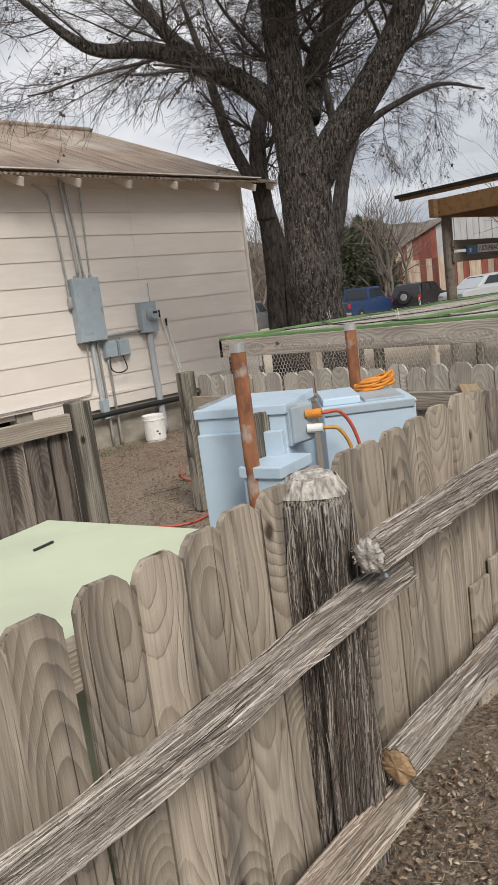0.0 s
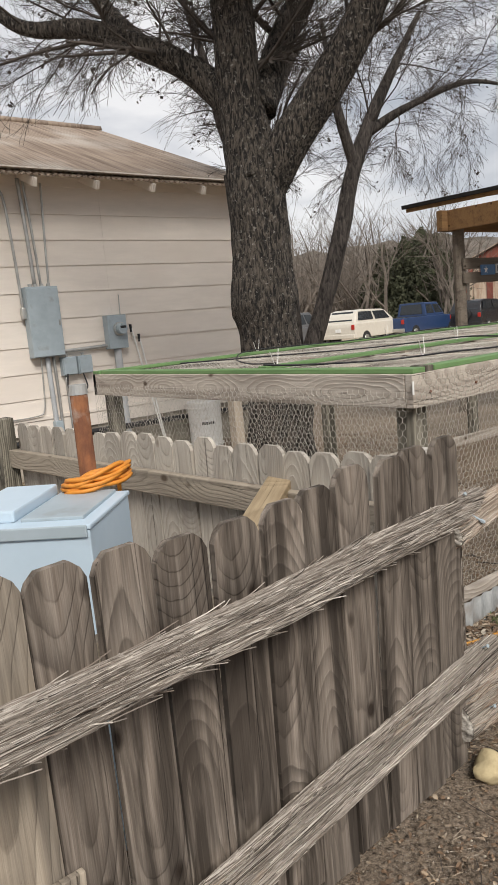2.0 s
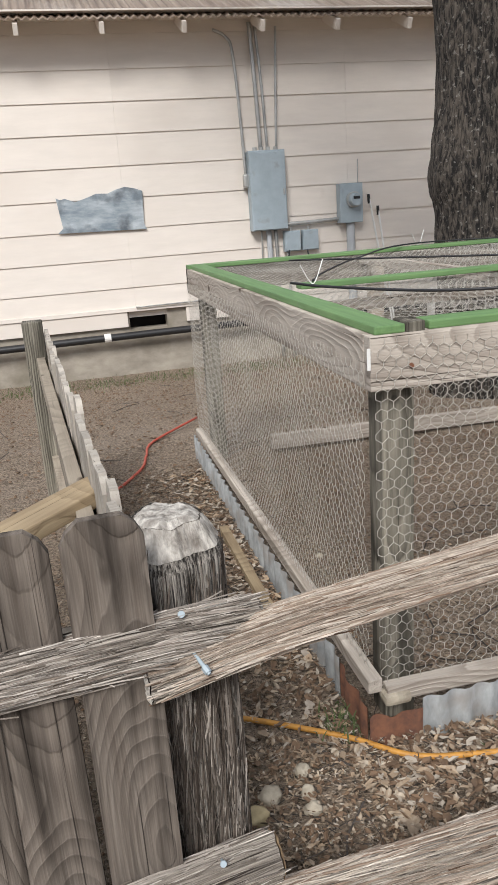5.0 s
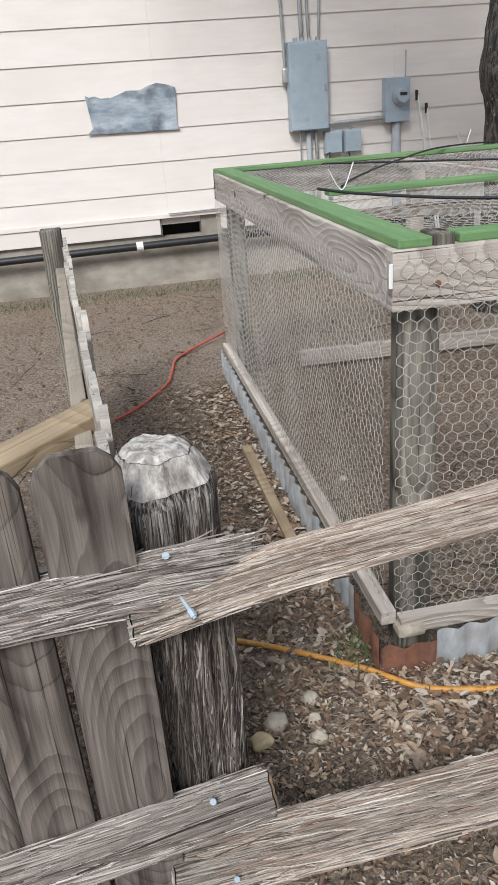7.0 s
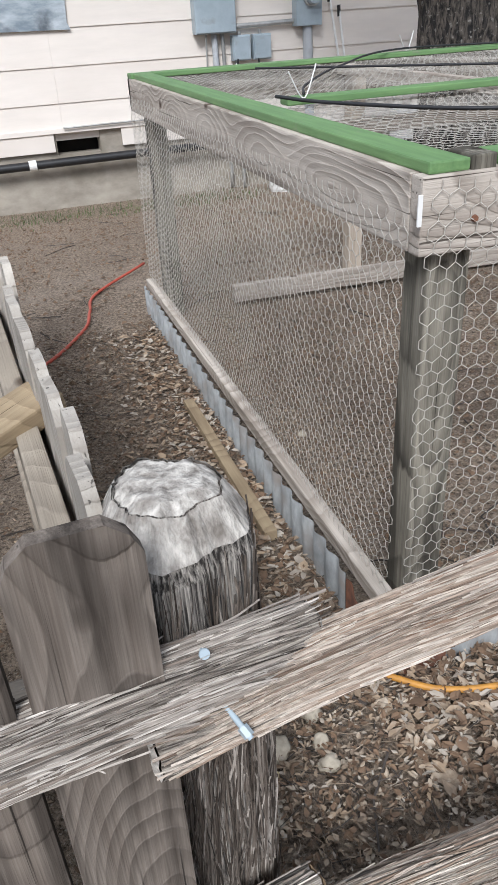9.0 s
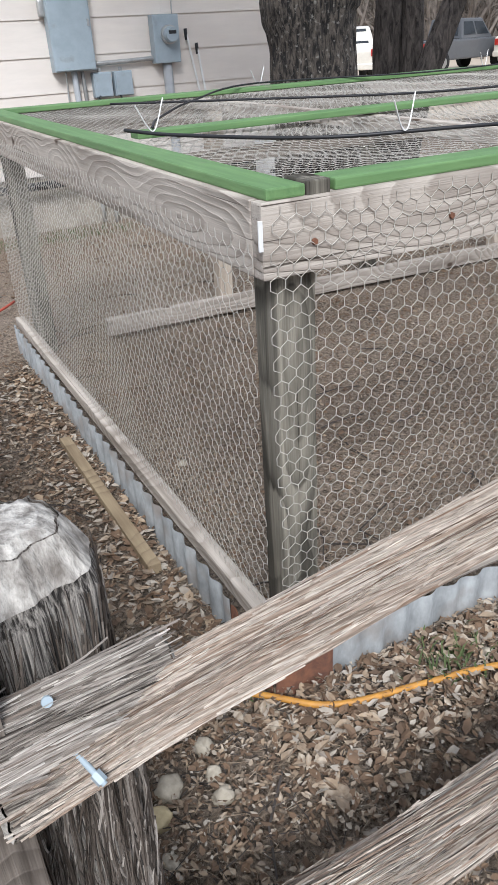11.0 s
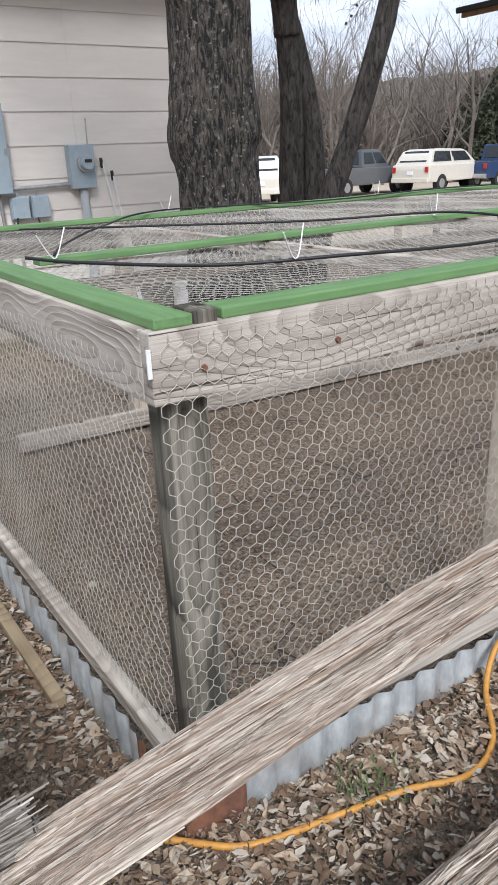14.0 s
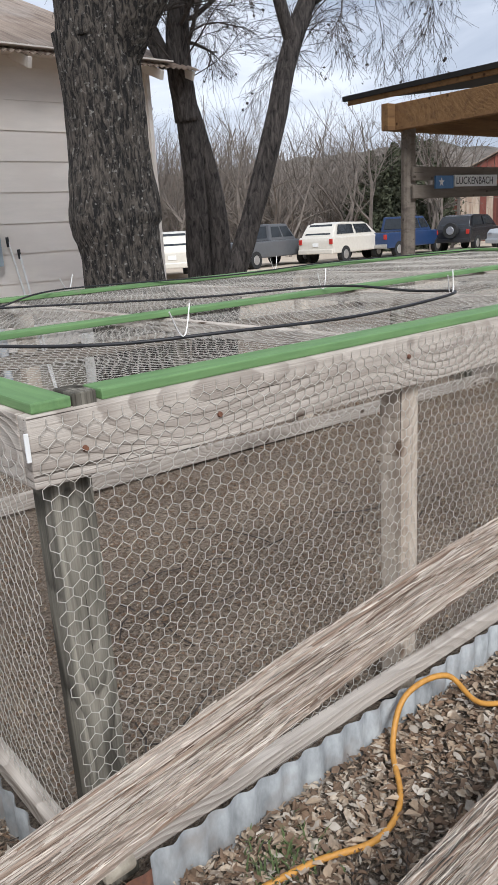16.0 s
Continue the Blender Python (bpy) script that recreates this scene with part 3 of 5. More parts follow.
def pole(x, z, lean):
    t = thing("tool_pole", "white pole with black grip leaning on the wall", "pole", None, "poles leaning on the wall")
    part("shaft", add_cyl(bmesh.new(), (x, WALL - 0.04, z), (x + lean, WALL - 0.30, -0.34), 0.011), "white", t)
    part("grip", add_cyl(bmesh.new(), (x, WALL - 0.04, z), (x + 0.02 * lean, WALL - 0.046, z - 0.10), 0.017), "black", t)
pole(7.13, 1.38, 0.22); pole(7.24, 1.25, 0.12)
tagged(cord("drain_pipe", [(-2.5, WALL - 0.10, 0.02), (1.0, WALL - 0.10, 0.05), (4.0, WALL - 0.10, 0.085), (6.6, WALL - 0.10, 0.10), (8.9, WALL - 0.10, 0.06)], 0.04, "black"), "black plastic pipe along the house foundation", "pipe")
tagged(part("pipe_coupling", add_cyl(bmesh.new(), (4.02, WALL - 0.10, 0.086), (4.09, WALL - 0.10, 0.087), 0.047, 0.047, 16), "white"), "white coupling on the black pipe", "coupling")

def bucket(x, y):
    z = ground_z(x, y)
    t = thing("bucket", "dirty white plastic bucket standing at the house wall", "bucket", pose(x, y, z))
    bm = bmesh.new(); add_cyl(bm, (0, 0, 0), (0, 0, 0.36), 0.13, 0.15, 24); top = max(bm.faces, key=lambda q: q.calc_center_median().z)
    r = bmesh.ops.inset_individual(bm, faces=[top], thickness=0.008); bmesh.ops.translate(bm, vec=(0, 0, -0.33), verts=top.verts)
    part("shell", bm, "white", t)
    for zz in (0.30, 0.34): part("rim", add_cyl(bmesh.new(), (0, 0, zz - 0.006), (0, 0, zz + 0.006), 0.156, 0.156, 24), "white", t) if zz < 0.32 else None
    for a, w, zz in ((-1.9, 0.06, 0.15), (-1.75, 0.05, 0.11)): part("print_bar", box((0.137 * math.cos(a), 0.137 * math.sin(a), zz), (w, 0.012, 0.02), 0, None), "black", t)
bucket(6.45, 8.25)
def drum(x, y):
    t = thing("plastic_drum", "white plastic drum with printed lettering by the house", "drum", pose(x, y, ground_z(x, y)))
    part("shell", add_cyl(bmesh.new(), (0, 0, 0), (0, 0, 0.62), 0.215, 0.225, 28), "white", t)
    for z in (0.06, 0.56): part("hoop", add_cyl(bmesh.new(), (0, 0, z - 0.012), (0, 0, z + 0.012), 0.234, 0.234, 28), "white", t)
    part("lid", add_cyl(bmesh.new(), (0, 0, 0.62), (0, 0, 0.645), 0.232, 0.225, 28), "white", t)
    for i in range(6): a = -2.35 + i * 0.13; part("print_bar", box((0.222 * math.cos(a), 0.222 * math.sin(a), 0.36), (0.018, 0.018, 0.035), 0, None), "black", t)
drum(7.95, 8.36)
# ---- utility pen: cabinets, stubs, cords ----
def cabinet(label, x, y, sx, sy, h, rot, mat="blue_box", lid_h=0.035, over=0.02, name="utility_cabinet"):
    t = thing(name, label, "cabinet", pose(x, y, ground_z(x, y), 0, 0, rot))
    part("body", box((0, 0, (h - lid_h) / 2), (sx, sy, h - lid_h), 0.004), mat, t)
    part("lid", box((0, 0, h - lid_h / 2), (sx + over, sy + over, lid_h), 0.004), mat, t)
    return t
a = cabinet("pale blue steel pump cabinet with sloping lid", 2.45, 2.27, 0.38, 0.34, 0.93, 25)
part("label_plate", box((0.193, -0.02, 0.72), (0.004, 0.16, 0.20)), "star_white", a, "white warning label"); part("label_band", box((0.197, -0.02, 0.70), (0.004, 0.07, 0.06)), "yellow", a, "orange hazard band")
part("knockout", add_cyl(bmesh.new(), (-0.10, -0.182, 0.905), (-0.10, -0.188, 0.905), 0.012), "black", a)
part("side_flange", box((-0.21, 0, 0.42), (0.03, 0.33, 0.84), 0.004), "blue_box", a)
part("hinge_bar", box((0.0, 0.165, 0.935), (0.34, 0.012, 0.012), 0.003), "pipe", a)
b = cabinet("pale blue steel cabinet with raised lid half", 2.87, 2.07, 0.36, 0.34, 0.86, -46, "blue_box", 0.012, 0.008)
part("raised_lid", box((-0.10, 0.03, 0.875), (0.15, 0.30, 0.03), 0.006), "blue_box", b)
part("grating", box((0.07, 0.02, 0.864), (0.16, 0.28, 0.010), 0.003), "grey_box", b)
part("lip", box((0, -0.174, 0.845), (0.35, 0.008, 0.03), 0.003), "grey_box", b)
c = cabinet("small pale blue steel box in front of a cabinet", 2.25, 2.01, 0.20, 0.15, 0.75, 12, "blue_box", 0.04)
part("latch", box((-0.07, -0.085, 0.70), (0.03, 0.01, 0.03), 0.003), "grey_box", c)
g = cabinet("low pale green steel utility box with flat top", 1.27, 1.86, 0.66, 0.72, 0.72, 14, "palegreen", 0.03, 0.01, "utility_box")
part("slot", box((0.12, 0.16, 0.723), (0.07, 0.008, 0.006)), "black", g)
def stub(x, y, z):
    t = thing("steel_post", "rusty steel pipe post standing in the pen", "post", pose(x, y, 0), "steel posts")
    part("pipe", add_cyl(bmesh.new(), (0, 0, 0), (0, 0, z - 0.03), 0.026, 0.026, 16), "rust", t, smooth=False); part("cap", add_cyl(bmesh.new(), (0, 0, z - 0.03), (0, 0, z), 0.028, 0.026, 16), "pipe", t)
stub(2.155, 2.03, 1.172); stub(3.12, 2.29, 1.155)
def outlet():
    t = thing("power_outlet", "grey weatherproof outlet box on a dark board", "outlet")
    part("board", box((2.325, 2.10, 0.55), (0.19, 0.025, 0.72), 0.003), "post", t)
    part("box", box((2.43, 2.06, 0.845), (0.13, 0.06, 0.15), 0.008), "grey_box", t); part("cover", box((2.43, 2.025, 0.845), (0.115, 0.012, 0.13), 0.004), "grey_box", t)
    for z in (0.875, 0.82): part("plug", add_cyl(bmesh.new(), (2.45, 2.02, z), (2.48, 1.97, z), 0.017), "orange" if z > 0.85 else "white", t)
outlet()
tagged(cord("extension_cord", [(2.48, 1.97, 0.875), (2.55, 1.93, 0.86), (2.60, 1.90, 0.72), (2.61, 1.87, 0.4), (2.62, 1.8, 0.01)], 0.007, "red"), "red extension cord plugged into the outlet", "cord")
tagged(cord("extension_cord", [(2.48, 1.97, 0.82), (2.53, 1.93, 0.80), (2.56, 1.90, 0.68), (2.56, 1.87, 0.35), (2.5, 1.8, 0.01)], 0.007, "yellow"), "yellow extension cord plugged into the outlet", "cord")
def coil():
    v, f = [], []; r = random.Random(3); pts = []
    for i in range(9 * 24):
        a = 2 * math.pi * i / 24; k = i // 24
        R = 0.088 + 0.010 * math.sin(i * 0.37); pts.append((3.08 + R * math.cos(a) * 1.05, 2.16 + R * math.sin(a) * 0.8, 0.868 + 0.005 * k + 0.022 * math.cos(a + 1) + 0.006 * math.sin(i * 0.9)))
    pts += [(3.165, 2.19, 0.85), (3.17, 2.20, 0.7), (3.17, 2.21, 0.4), (3.18, 2.2, 0.02)]
    tube_data(pts, [0.0065] * len(pts), 6, v, f); return mesh_object("coiled_cord", v, f, "orange", None, "", True)
tagged(coil(), "orange extension cord coiled over a steel post", "cord")
tagged(cord("ground_cord", [(4.41, 5.235, 0.012), (4.06, 4.81, 0.012), (3.99, 4.55, 0.012), (3.92, 4.3, 0.012), (3.65, 3.92, 0.012), (3.2, 3.75, 0.012), (2.9, 4.2, 0.012)], 0.008, "red"), "faded red extension cord lying on the dirt", "cord")
tagged(cord("ground_cord", [(3.80, 2.26, 0.012), (3.90, 2.176, 0.012), (4.04, 2.092, 0.012), (4.22, 1.964, 0.014), (4.352, 1.85, 0.014), (4.546, 1.80, 0.014), (4.71, 1.763, 0.014), (4.851, 1.712, 0.014), (4.98, 1.75, 0.014), (5.10, 1.87, 0.03), (5.19, 1.90, 0.12), (5.33, 1.87, 0.13), (5.42, 1.80, 0.03), (5.7, 1.72, 0.014), (6.4, 1.7, 0.014)], 0.008, "yellow"), "orange-yellow extension cord lying among dry leaves", "cord")

# ---- picket fences ----
def picket_mesh(w, h, d=0.016, ear=0.028):
    prof = [(-w / 2, 0), (w / 2, 0), (w / 2, h - ear * 1.25), (w / 2 - ear * 0.35, h - ear * 0.55), (w / 2 - ear, h), (-w / 2 + ear, h), (-w / 2 + ear * 0.35, h - ear * 0.55), (-w / 2, h - ear * 1.25)]
    n = len(prof); v = [(x, -d / 2, z) for x, z in prof] + [(x, d / 2, z) for x, z in prof]
    f = [tuple(range(n)), tuple(reversed(range(n, 2 * n)))] + [(i, i + n, (i + 1) % n + n, (i + 1) % n) for i in range(n)]
    me = bpy.data.meshes.new("picket"); me.from_pydata(v, [], f); me.update(); return me
def fence_y(x): return 1.225 + 0.045 * x
def fence_top(x):
    xs, zs = (-1.0, 0.9, 1.4, 1.9, 2.4, 2.62, 3.05, 3.25, 3.6), (0.84, 0.866, 0.90, 0.938, 0.965, 0.935, 0.925, 0.952, 0.96)
    return float(np.interp(x, xs, zs))
main_fence = tagged(new("picket_fence"), "weathered dog-eared wooden picket fence beside a log rail", "fence")
pm = [picket_mesh(0.114, h) for h in (0.90, 0.93, 0.96)]
for q in pm: q.materials.append(M["picket"])
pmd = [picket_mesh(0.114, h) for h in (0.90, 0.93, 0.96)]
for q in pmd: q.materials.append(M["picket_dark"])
def picket(parent, meshes, m, top, bottom=0.02):
    me = min(meshes, key=lambda q: abs(max(v.co.z for v in q.vertices) - (top - bottom)))
    ob = new("picket", me); ob.parent = parent; h = max(v.co.z for v in me.vertices)
    ob.matrix_world = m @ Matrix.Translation((0, 0, top - h)); return ob
x = -1.0
while x < 3.67:
    j = RND.uniform
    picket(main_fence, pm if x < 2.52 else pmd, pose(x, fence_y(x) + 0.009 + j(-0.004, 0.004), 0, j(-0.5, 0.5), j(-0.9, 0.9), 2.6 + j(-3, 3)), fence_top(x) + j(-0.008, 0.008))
    x += 0.1195
for x in (2.36, 2.48):
    me = bpy.data.meshes.new("patch_board"); bm = box((0, 0, 0.21), (0.115, 0.014, 0.40), 0.003); bm.to_mesh(me); bm.free(); me.materials.append(M["picket"])
    ob = new("patch_board", me); ob.parent = main_fence; ob.matrix_world = pose(x, fence_y(x) - 0.012, 0.02 if x > 2.4 else -0.02, 0, 1 if x > 2.4 else -0.6, 2.6)
for z in (0.22, 0.74):
    part("back_rail", box((1.3, fence_y(1.3) + 0.04, z), (4.7, 0.036, 0.085), 0.004, Matrix.Translation((1.3, fence_y(1.3), 0)) @ Matrix.Rotation(math.radians(2.58), 4, "Z") @ Matrix.Translation((-1.3, -fence_y(1.3), 0))), "rail", main_fence)
side_fence = tagged(new("picket_fence"), "grey dog-eared wooden picket fence with back rail and end post", "fence")
pm2 = [picket_mesh(0.112, h) for h in (0.86,)]
for q in pm2: q.materials.append(M["picket2"])
y = 1.60
while y < 3.88:
    xx = 3.70 - (y - 1.53) * 0.062; j = RND.uniform
    picket(side_fence, pm2, pose(xx, y, 0, j(-0.6, 0.6), j(-0.6, 0.6), 93.5 + j(-2, 2)), 0.887 + j(-0.012, 0.012)); y += 0.1165
for z in (0.25, 0.715):
    mm = Matrix.Translation((3.62, 2.7, z)) @ Matrix.Rotation(math.radians(93.5), 4, "Z"); laid("back_rail", (2.4, 0.036, 0.09), "rail", mm @ Matrix.Translation((0, 0.03, 0)), side_fence)
part("end_post", box((3.50, 3.93, 0.46), (0.088, 0.088, 0.92), 0.006), "post", side_fence)
tagged(laid("brace_board", (0.62, 0.085, 0.038), "yellow_wood", pose(3.427, 1.865, 0.737, 0, -6.5, 35.8)), "unpainted two-by-four brace between the two fences", "board")
rear_fence = tagged(new("picket_fence"), "dark weathered board fence with square end post", "fence")
for i in range(22):
    j = RND.uniform
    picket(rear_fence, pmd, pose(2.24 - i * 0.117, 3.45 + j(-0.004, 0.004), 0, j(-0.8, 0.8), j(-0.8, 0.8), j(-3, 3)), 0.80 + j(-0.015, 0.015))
part("top_rail", box((1.0, 3.41, 0.845), (2.6, 0.04, 0.085), 0.004), "rail", rear_fence); part("end_post", box((2.38, 3.45, 0.465), (0.10, 0.10, 0.93), 0.008), "post", rear_fence)

# ---- cedar log posts and rails ----
def log(name, points, r0, r1, mat, label, group, seed, seg=56, step=0.02, cut="log_end", lump=1.0, strips=1500, strip="strip_grey", shag=1.0):
    """A shaggy cedar log; the mesh lies along its own z so that the fibres follow it."""
    rr = random.Random(seed); a, b = Vector(points[0]), Vector(points[-1]); d = b - a; L = d.length
    m = Matrix.Translation(a) @ d.to_track_quat("Z", "Y").to_matrix().to_4x4(); inv = m.inverted()
    path = [inv @ p for p in spline([Vector(p) for p in points], max(4, int(L / step / (len(points) - 1))))]
    n = len(path); v, f = [], []; s = seed * 3.7; post = mat == "log_post"
    def radius(u, cx, cy, z):
        r = (r0 + (r1 - r0) * u) * (1 - 0.36 * max(0.0, (u - 0.945) / 0.055) if post else 1)
        h = 0.16 * noise.noise(Vector((cx * 1.3 + s, cy * 1.3, z * 2.2))) + 0.13 * noise.noise(Vector((cx * 5 + s, cy * 5, z * 3.0))) + 0.09 * noise.noise(Vector((cx * 7, cy * 7 + s, z * 5.0)))
        return r * (1 + lump * h)
    for i, p in enumerate(path):
        for k in range(seg):
            ang = 2 * math.pi * k / seg; cx, cy = math.cos(ang), math.sin(ang); rad = radius(i / (n - 1), cx, cy, p.z)
            v.append((p.x + rad * cx, p.y + rad * cy, p.z + (0.007 * noise.noise(Vector((cx * 2, cy * 2, s + i))) if i in (0, n - 1) else 0)))
    for i in range(n - 1):
        for k in range(seg):
            k2 = (k + 1) % seg; f.append((i * seg + k, i * seg + k2, (i + 1) * seg + k2, (i + 1) * seg + k))
    heights = [q.z for q in path]; bisect = lambda hs, z: int(np.searchsorted(hs, z)); sv, sf = [], []; top = L * (0.935 if post else 1.0)
    for q in range(int(strips * L)):
        ang = rr.uniform(0, 2 * math.pi); ln = min(rr.uniform(0.08, 0.42) * rr.uniform(0.5, 1.0), L * 0.5); z = rr.uniform(-0.01, top - ln * rr.uniform(0.85, 1.0))
        wide = rr.uniform(0.0005, 0.0019) * (1.8 if rr.random() < 0.12 else 1.0); base = rr.uniform(-0.0010, 0.0030); free = rr.random() < 0.035 * shag; lift = rr.uniform(0.003, 0.012) * shag if free else rr.uniform(0, 0.002); tw = rr.gauss(0.08, 0.10) * ln / 0.15; bend = rr.gauss(0, 0.10); k = len(sv)
        for j in range(5):
            t = j / 4; zz = z + ln * t; i = min(max(bisect(heights, zz) - 1, 0), n - 2); p = path[i].lerp(path[i + 1], min(max((zz - path[i].z) / max(path[i + 1].z - path[i].z, 1e-6), 0), 1)); u = (i + 0.5) / (n - 1); aa = ang + tw * t + bend * math.sin(math.pi * t); cx, cy = math.cos(aa), math.sin(aa)
            R = radius(u, cx, cy, zz) + base + lift * t ** 3; w = wide * (1.0, 1.0, 0.95, 0.8, 0.3)[j]
            for o, rise in ((-1, -0.0012), (0, 0.0007), (1, -0.0012)): sv.append((p.x + (R + rise) * cx - o * w * cy, p.y + (R + rise) * cy + o * w * cx, zz))
            if j: c = k + 3 * j; sf += [(c - 3, c - 2, c + 1, c), (c - 2, c - 1, c + 2, c + 1)]
    t = thing(name, label, "log", m, group)
    mesh_object("trunk", v, f, mat, t, "", True)
    tagged(mesh_object("loose_bark", sv, sf, strip, t), "loose fibrous shreds of cedar bark", kind="stuff")
    if post:
        i0 = int(n * 0.945); cv = []; cf = []
        for i in range(i0, n):
            for k in range(seg): q = Vector(v[i * seg + k]); o = (q - path[i]).normalized() * 0.0025; cv.append(q + o)
        for i in range(n - 1 - i0):
            for k in range(seg): k2 = (k + 1) % seg; cf.append((i * seg + k, i * seg + k2, (i + 1) * seg + k2, (i + 1) * seg + k))
        mesh_object("hewn_chamfer", cv, cf, cut, t, "weathered pale hewn top edge")
    for i in (0, n - 1):
        c = path[i]; sgn = -1 if i == 0 else 1; ring = [Vector(v[i * seg + k]) for k in range(seg)]
        vv = [(c + (q - c) * (1.05 if post else 0.99)) + Vector((0, 0, -0.004 if post else sgn * 0.002)) for q in ring] + [(c + (q - c) * 0.72) + Vector((0, 0, sgn * 0.007)) for q in ring] + [c + Vector((0, 0, sgn * 0.009))]
        ff = [(k, (k + 1) % seg, seg + (k + 1) % seg, seg + k) for k in range(seg)] + [(seg + k, seg + (k + 1) % seg, 2 * seg) for k in range(seg)]
        mesh_object("cut_end", vv, ff, cut, t)
    return t
log("log_post", [(1.590, 1.270, -0.05), (1.594, 1.270, 0.45), (1.600, 1.276, 0.915)], 0.084, 0.078, "log_post", "shaggy dark cedar log post with pale cut top", "log posts", 1, strips=2300, strip="strip_dark")
log("log_post", [(3.765, 1.535, -0.05), (3.765, 1.530, 0.4), (3.762, 1.530, 0.895)], 0.082, 0.080, "log_post", "split shaggy cedar log post with sawn whitened top", "log posts", 2, strips=2600, strip="strip_dark")
log("log_post", [(6.15, 1.56, -0.05), (6.15, 1.56, 0.9)], 0.068, 0.058, "log_post", "shaggy cedar log post carrying the rails", "log posts", 3, strips=1200, strip="strip_dark")
log("log_rail", [(-0.9, 1.14, 0.40), (0.5, 1.165, 0.525), (1.1, 1.165, 0.59), (1.4, 1.165, 0.638), (1.74, 1.170, 0.665)], 0.039, 0.034, "log", "peeling grey cedar log fence rail", "log rails", 4, strips=2300, strip="strip_grey")
log("log_rail", [(1.57, 1.120, 0.765), (2.2, 1.180, 0.775), (3.0, 1.295, 0.757), (3.60, 1.395, 0.752), (3.875, 1.435, 0.742)], 0.037, 0.035, "log", "shaggy grey cedar log fence rail bolted to its post", "log rails", 5, strips=3200, strip="strip_grey", shag=1.3)
log("log_rail", [(3.70, 1.405, 0.690), (3.88, 1.408, 0.730), (4.1, 1.412, 0.760), (4.5, 1.425, 0.798), (4.9, 1.44, 0.815), (6.2, 1.48, 0.82)], 0.034, 0.029, "log", "barkless cedar log fence rail with brown streaks", "log rails", 6, strips=2600, strip="strip_warm", shag=0.5)
log("log_rail", [(-0.9, 1.12, 0.05), (0.5, 1.15, 0.075), (1.2, 1.17, 0.085), (1.70, 1.19, 0.125)], 0.042, 0.042, "log", "low peeling cedar log fence rail", "log rails", 7, cut="log_heart", strips=1300, strip="strip_warm", shag=0.7)
log("log_rail", [(1.64, 1.155, 0.235), (2.4, 1.215, 0.262), (3.1, 1.305, 0.287), (3.87, 1.40, 0.318)], 0.043, 0.038, "log", "low barkless cedar log fence rail", "log rails", 8, cut="log_heart", strips=1200, strip="strip_grey", shag=0.6)
log("log_rail", [(3.70, 1.415, 0.150), (4.0, 1.43, 0.152), (4.3, 1.43, 0.168), (4.9, 1.46, 0.172), (6.2, 1.48, 0.18)], 0.054, 0.048, "log", "low smooth grey cedar log fence rail", "log rails", 9, strips=1300, strip="strip_warm", shag=0.5)
def bolt():
    t = thing("bolt", "rusty-white galvanised carriage bolt through the rails", "bolt"); a, b = Vector((3.762, 1.40, 0.742)), Vector((3.784, 1.358, 0.714))
    part("shank", add_cyl(bmesh.new(), a, b, 0.003), "grey_box", t); part("nut", add_cyl(bmesh.new(), a + (b - a) * 0.75, a + (b - a) * 0.95, 0.0055, 0.0055, 6), "grey_box", t)
bolt()
for x, y, z in ((3.757, 1.405, 0.790), (3.777, 1.366, 0.362), (1.62, 1.128, 0.70), (3.80, 1.366, 0.175)):
    nail = thing("nail", "galvanised round nail head driven into a log rail", "nail", None, "nails in the rails")
    p0, p1 = Vector((x, y + 0.012, z - 0.006)), Vector((x, y - 0.006, z + 0.004)); part("head", add_cyl(bmesh.new(), p1, p1 + (p1 - p0).normalized() * 0.002, 0.0055, 0.005, 12), "grey_box", nail); part("shank", add_cyl(bmesh.new(), p0, p1, 0.002, 0.002, 8), "grey_box", nail)

# ---- chicken coop ----
CX0, CX1, CY0, CY1, CZ = 4.30, 9.2, 1.98, 4.44, 1.052
coop = thing("chicken_coop", "low timber chicken run with wire netting and green top frame", "chicken coop")
H = 0.128
def hbox(c, s, mat="header", name="header_board", along="x"):
    m = Matrix.Translation(c) @ (Matrix.Rotation(math.pi / 2, 4, "Z") if along == "y" else Matrix())
    ob = part(name, box((0, 0, 0), (s[1], s[0], s[2]) if along == "y" else s, 0.004), mat, coop); ob.matrix_world = m; return ob
hbox(((CX0 + CX1) / 2 + 0.0, CY0 + 0.018, CZ - H / 2), (CX1 - CX0, 0.036, H))
hbox((CX0 + 0.018, (CY0 + CY1) / 2 + 0.019, CZ - H / 2), (0.036, CY1 - CY0 - 0.04, H), along="y")
hbox(((CX0 + CX1) / 2, CY1 - 0.018, CZ - H / 2), (CX1 - CX0, 0.036, H), "old_wood")
hbox((CX1 - 0.018, (CY0 + CY1) / 2, CZ - H / 2), (0.036, CY1 - CY0 - 0.08, H), along="y")
for xj in (5.28, 6.26, 7.24, 8.22):
    hbox((xj, (CY0 + CY1) / 2, CZ - 0.028), (0.036, CY1 - CY0 - 0.08, 0.045), "header", "joist", "y")
hbox(((CX0 + CX1) / 2, 3.02, CZ - 0.075), (CX1 - CX0 - 0.08, 0.036, 0.04), "old_wood", "joist")
def coop_post(x, y, w, mat, z0=0.0):
    part("post", box((0, 0, 0), (w, w, CZ - 0.03 - z0), 0.006), mat, coop).matrix_world = pose(x, y, (z0 + CZ - 0.03) / 2)
coop_post(CX0 + 0.085, CY0 + 0.08, 0.084, "post"); coop_post(CX0 + 0.085, CY1 - 0.08, 0.08, "post")
